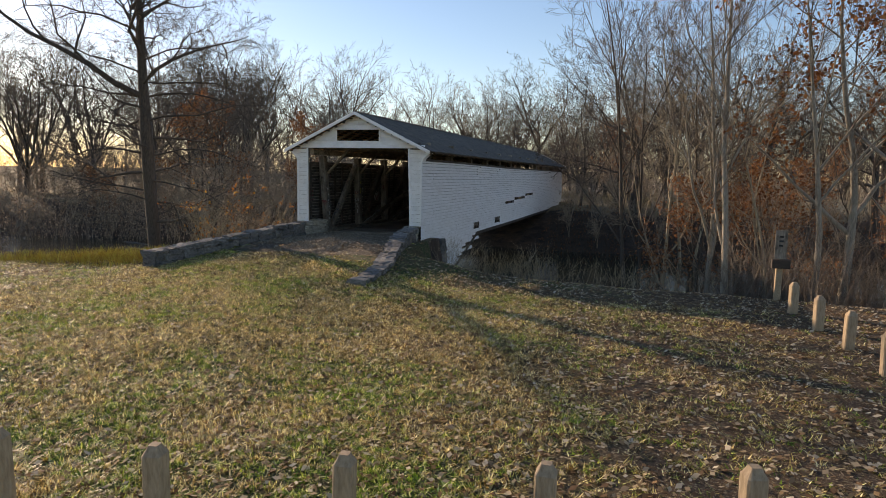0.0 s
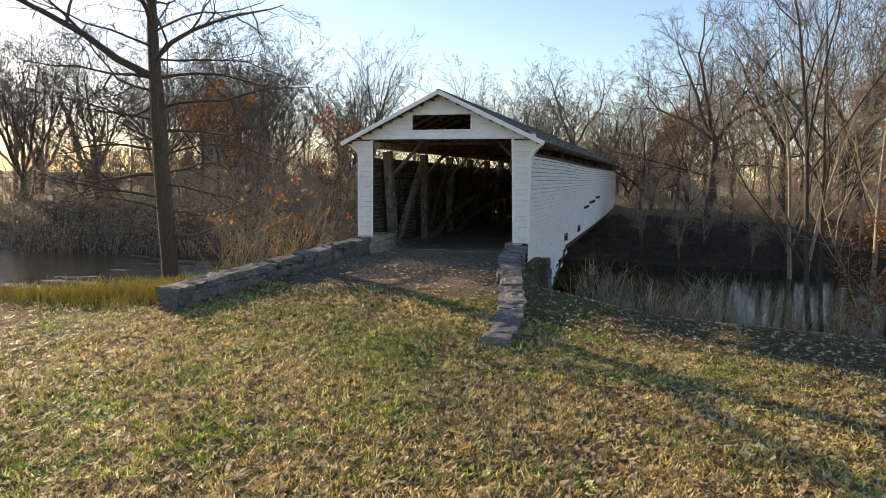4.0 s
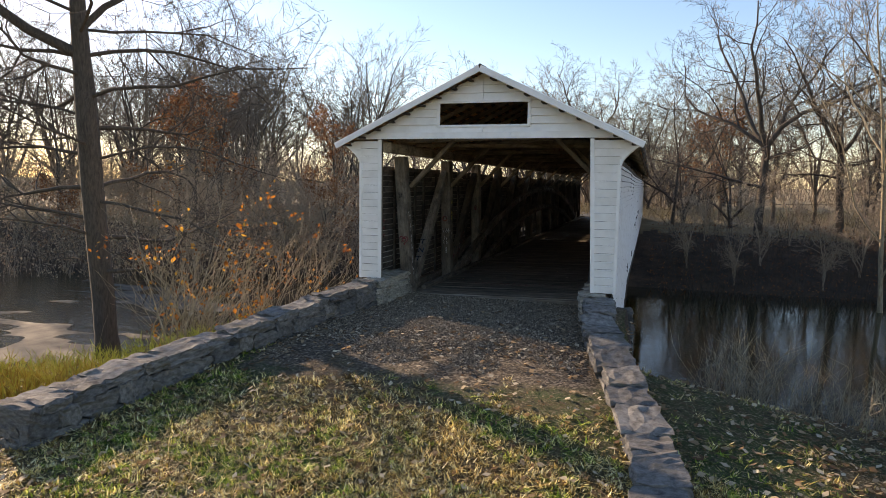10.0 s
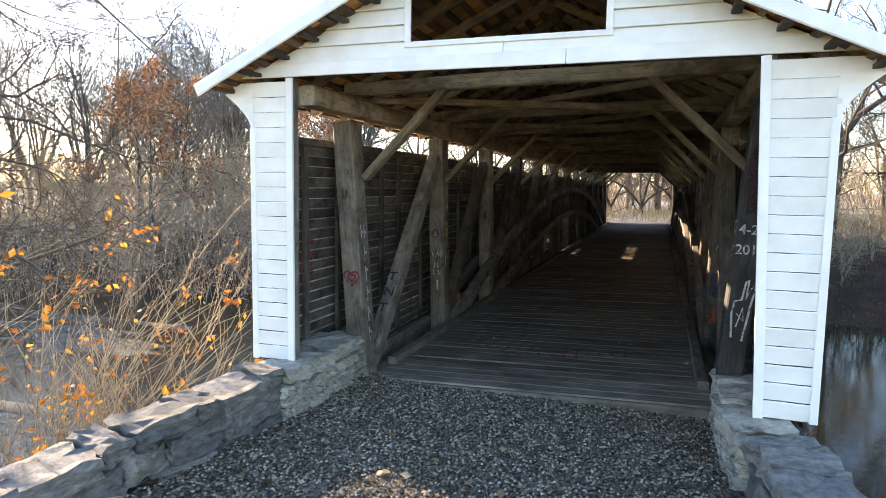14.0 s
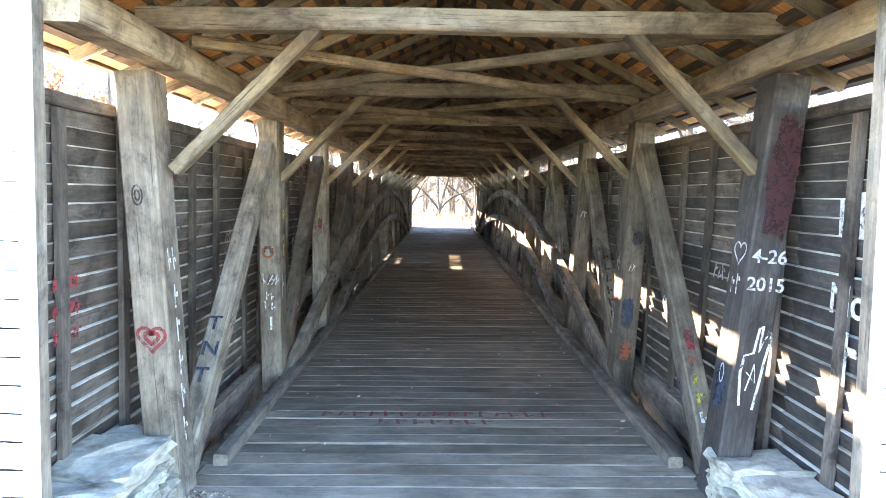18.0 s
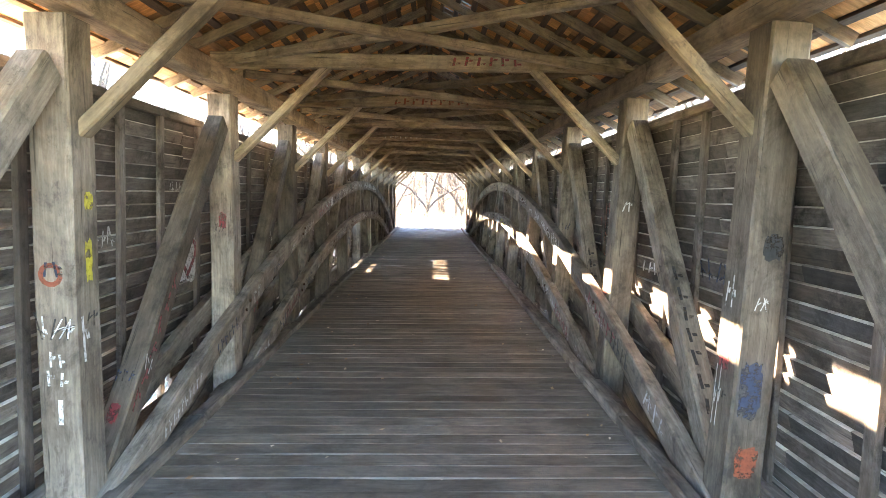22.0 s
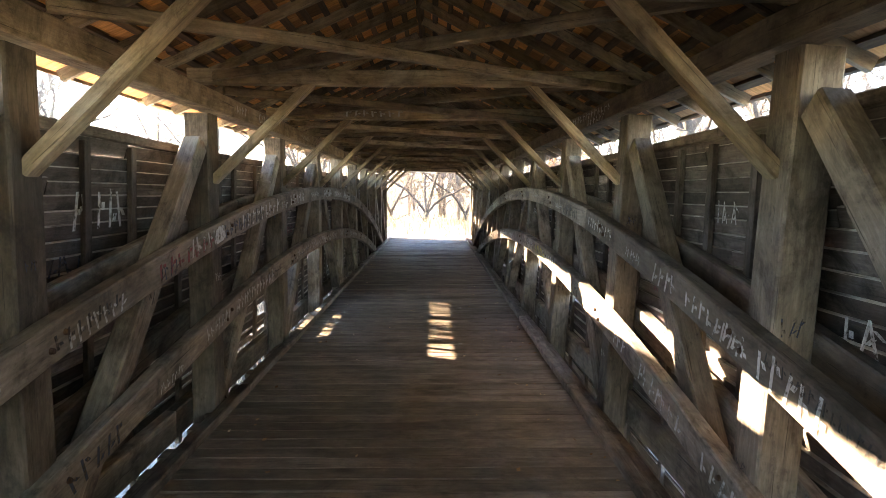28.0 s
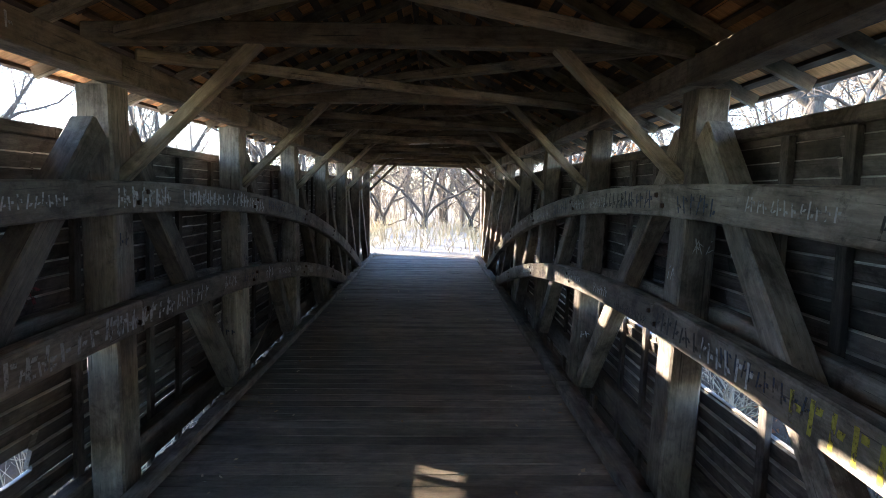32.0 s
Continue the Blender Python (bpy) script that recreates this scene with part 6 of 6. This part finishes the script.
for k in range(5):
    f.bars(-0.06, 0.75 + 0.2 * k, 0.12, 0.13, 1, M_SPRAY_K, 80 + k)
# words along the ribs
for y, d, s, w, h, n, m, sd in ((10.75, 0, 1, 0.95, 0.12, 8, M_SPRAY_W, 90), (9.88, 0, 1, 0.66, 0.18, 5, M_SPRAY_W, 91), (14.75, 0, -1, 1.7, 0.17, 9, M_CHALK, 109), (18.0, 0.9, -1, 2.5, 0.14, 15, M_CHALK, 110), (14.9, 0.9, -1, 0.85, 0.15, 6, M_CHALK, 111), (17.2, 0.9, 1, 0.9, 0.17, 6, M_SPRAY_Y, 92), (18.3, 0.9, 1, 0.7, 0.15, 6, M_SPRAY_W, 93),
                                (16.2, 0.9, 1, 0.8, 0.18, 5, M_SPRAY_W, 94), (21.0, 0, -1, 1.1, 0.12, 8, M_SPRAY_W, 95), (19.6, 0, -1, 0.8, 0.15, 6, M_SPRAY_W, 96), (22.4, 0, -1, 1.0, 0.12, 9, M_SPRAY_W, 97),
                                (19.6, 0.9, -1, 0.9, 0.15, 6, M_SPRAY_W, 100), (12.4, 0, -1, 1.3, 0.15, 7, M_SPRAY_R, 101),
                                (10.8, 0, -1, 0.8, 0.10, 7, M_SPRAY_K, 102), (9.8, 0.9, -1, 1.0, 0.14, 6, M_SPRAY_R, 103), (9.2, 0.9, 1, 1.0, 0.15, 6, M_SPRAY_R, 104), (7.2, 0, 1, 1.2, 0.15, 7, M_SPRAY_R, 105),
                                (20.6, 0, 1, 0.9, 0.14, 7, M_SPRAY_K, 106), (15.3, 0, 1, 0.8, 0.15, 4, M_SPRAY_K, 107), (14.2, 0, -1, 1.2, 0.16, 6, M_SPRAY_K, 108)):
    rib_inner(y, d, s).bars(-w / 2, -h / 2, w, h, n, m, sd, 0.2)
rib_inner(13.2, 0, -1).patch(0, 0, 0.34, 0.2, M_SPRAY_W, 33)


# words on the plates and on a tie beam
f = Face(TRUSS_L, sh(-2.078, 0, 3.24), (0, 1, 0), (0, 0, 1))
f.bars(14.1, -0.05, 0.40, 0.11, 4, M_CHALK, 140, 0.1)
f.letters("C O P", 15.02, -0.05, 0.155, M_CHALK)
f.bars(17.6, -0.04, 0.7, 0.09, 7, M_CHALK, 141, 0.2)
f = Face(TRUSS_R, sh(2.078, 0, 3.24), (0, -1, 0), (0, 0, 1))
f.bars(-15.9, -0.01, 2.05, 0.085, 14, M_CHALK, 142, 0.2)
f.bars(-14.9, -0.095, 0.8, 0.075, 6, M_CHALK, 143, 0.2)
for i, x0, w, n, m in ((3, -0.6, 1.4, 10, M_SPRAY_O), (5, -1.2, 0.9, 7, M_CHALK), (2, 0.2, 0.8, 6, M_SPRAY_R)):
    Face(bpy.data.objects["roof_frame"], sh(0, POSTS[i] - 0.082, 3.48), (1, 0, SK), (0, 0, 1)).bars(x0, -0.05, w, 0.095, n, m, 150 + i, 0.2)


# older, faded scrawls all along the ribs, posts and braces
gr = random.Random(77)
for s in (-1, 1):
    for drop in (0.0, 0.90):
        y = 5.2 + 2.6 * (drop > 0)
        while y < 27:
            w, h = gr.uniform(0.3, 1.0), gr.uniform(0.07, 0.17)
            rib_inner(y + w / 2, drop, s).bars(-w / 2, gr.uniform(-0.10, 0.10 - h), w, h, max(2, int(w / h * 1.3)), gr.choice((M_CHALK, M_CHALK, M_CHALK, M_SPRAY_K, M_SPRAY_B)), gr.randint(1, 9999), 0.3)
            y += w + gr.uniform(0.15, 0.6)
    for i in range(1, 9):
        for face, wd in ((post_front(i, s), 0.11), (post_inner(i, s), 0.12)):
            for _ in range(1):
                h = gr.uniform(0.06, 0.12)
                face.bars(-wd * gr.uniform(0.5, 0.9), gr.uniform(0.5, 2.0), wd * gr.uniform(0.9, 1.5), h, gr.randint(2, 4), gr.choice((M_CHALK, M_SPRAY_K, M_SPRAY_B)), gr.randint(1, 9999), 0.4)
    for i in range(0, 5):
        h = gr.uniform(0.08, 0.13)
        diag_inner(i, s).bars(-0.07, gr.uniform(0.8, 1.9), 0.14, h, 2, gr.choice((M_CHALK, M_SPRAY_K)), gr.randint(1, 9999), 0.4)


# words on the board walls and the deck
def wall_face(y, s):
    w = bpy.data.objects["wall_east" if s > 0 else "wall_west"]
    return Face(w, sh0(s * 2.508, y, 0), (0, -s, 0), (0, 0, 1))


def paint_walls():
    f = wall_face(0.85, -1)
    for k in range(3):
        f.bars(-0.16, 1.62 - 0.17 * k, 0.34, 0.11, 4, M_SPRAY_R, 110 + k)
        f.patch(0.0, 1.67 - 0.17 * k, 0.40, 0.10, M_SPRAY_R, 40 + k, 0.8)
    f = wall_face(2.35, -1)
    f.stroke([(-0.22, 2.62), (-0.24, 2.2), (-0.2, 2.12), (0.0, 2.2), (0.12, 2.25), (0.14, 2.5), (-0.05, 2.55)], 0.03, M_SPRAY_R)
    f = wall_face(0.75, 1)
    f.letters("No", -0.2, 1.50, 0.28, M_SPRAY_W)
    f.stroke([(0.0, 1.05), (0.0, 1.4)], 0.06, M_SPRAY_W)
    f.stroke([(-0.12, 1.28), (0.12, 1.28)], 0.06, M_SPRAY_W)
    f.bars(-0.2, 2.0, 0.4, 0.3, 2, M_SPRAY_W, 114)
    f = wall_face(8.75, 1)
    for k in range(4):
        f.bars(-0.40, 1.80 - 0.19 * k, 0.80, 0.15, 5, M_SPRAY_O, 120 + k, 0.3)
    f = wall_face(7.35, -1)
    f.patch(0.0, 1.33, 0.75, 0.65, M_SPRAY_W, 44)
    f.o = f.o + f.n * 0.004
    f.heart(0.0, 1.36, 0.22, 0.06, M_SPRAY_R)
    f = wall_face(12.2, -1)
    f.bars(-0.5, 2.0, 0.9, 0.35, 5, M_SPRAY_W, 128, 0.2)
    f = wall_face(14.3, 1)
    f.bars(-0.3, 1.9, 0.6, 0.4, 3, M_SPRAY_B, 129, 0.2)
    for s in (-1, 1):
        for k in range(16):
            f = wall_face(POSTS[0] + BAY * (k * 0.5 + 0.38) + gr.uniform(-0.1, 0.1), s)
            w = gr.uniform(0.25, 0.55)
            f.bars(-w / 2, gr.uniform(1.2, 2.2), w, gr.uniform(0.10, 0.22), gr.randint(3, 5), gr.choice((M_CHALK, M_CHALK, M_SPRAY_B, M_SPRAY_R)), gr.randint(1, 9999), 0.4)
    d = bpy.data.objects["floor"]
    for y, x0, w, n, sd in ((3.02, -1.35, 2.4, 15, 130), (2.80, -0.75, 1.2, 7, 131)):
        fd = Face(d, sh(0, y, 0.006), (1, 0, SK), (0, 1, 0))
        fd.bars(x0, 0, w, 0.15, n, M_SPRAY_R, sd, 0.2)

for _s in (-1, 1):
    build_siding(_s)
    build_parapet(_s)
build_abutment(1.9, 1)
build_abutment(LEN - 0.3, -1)
paint_walls()
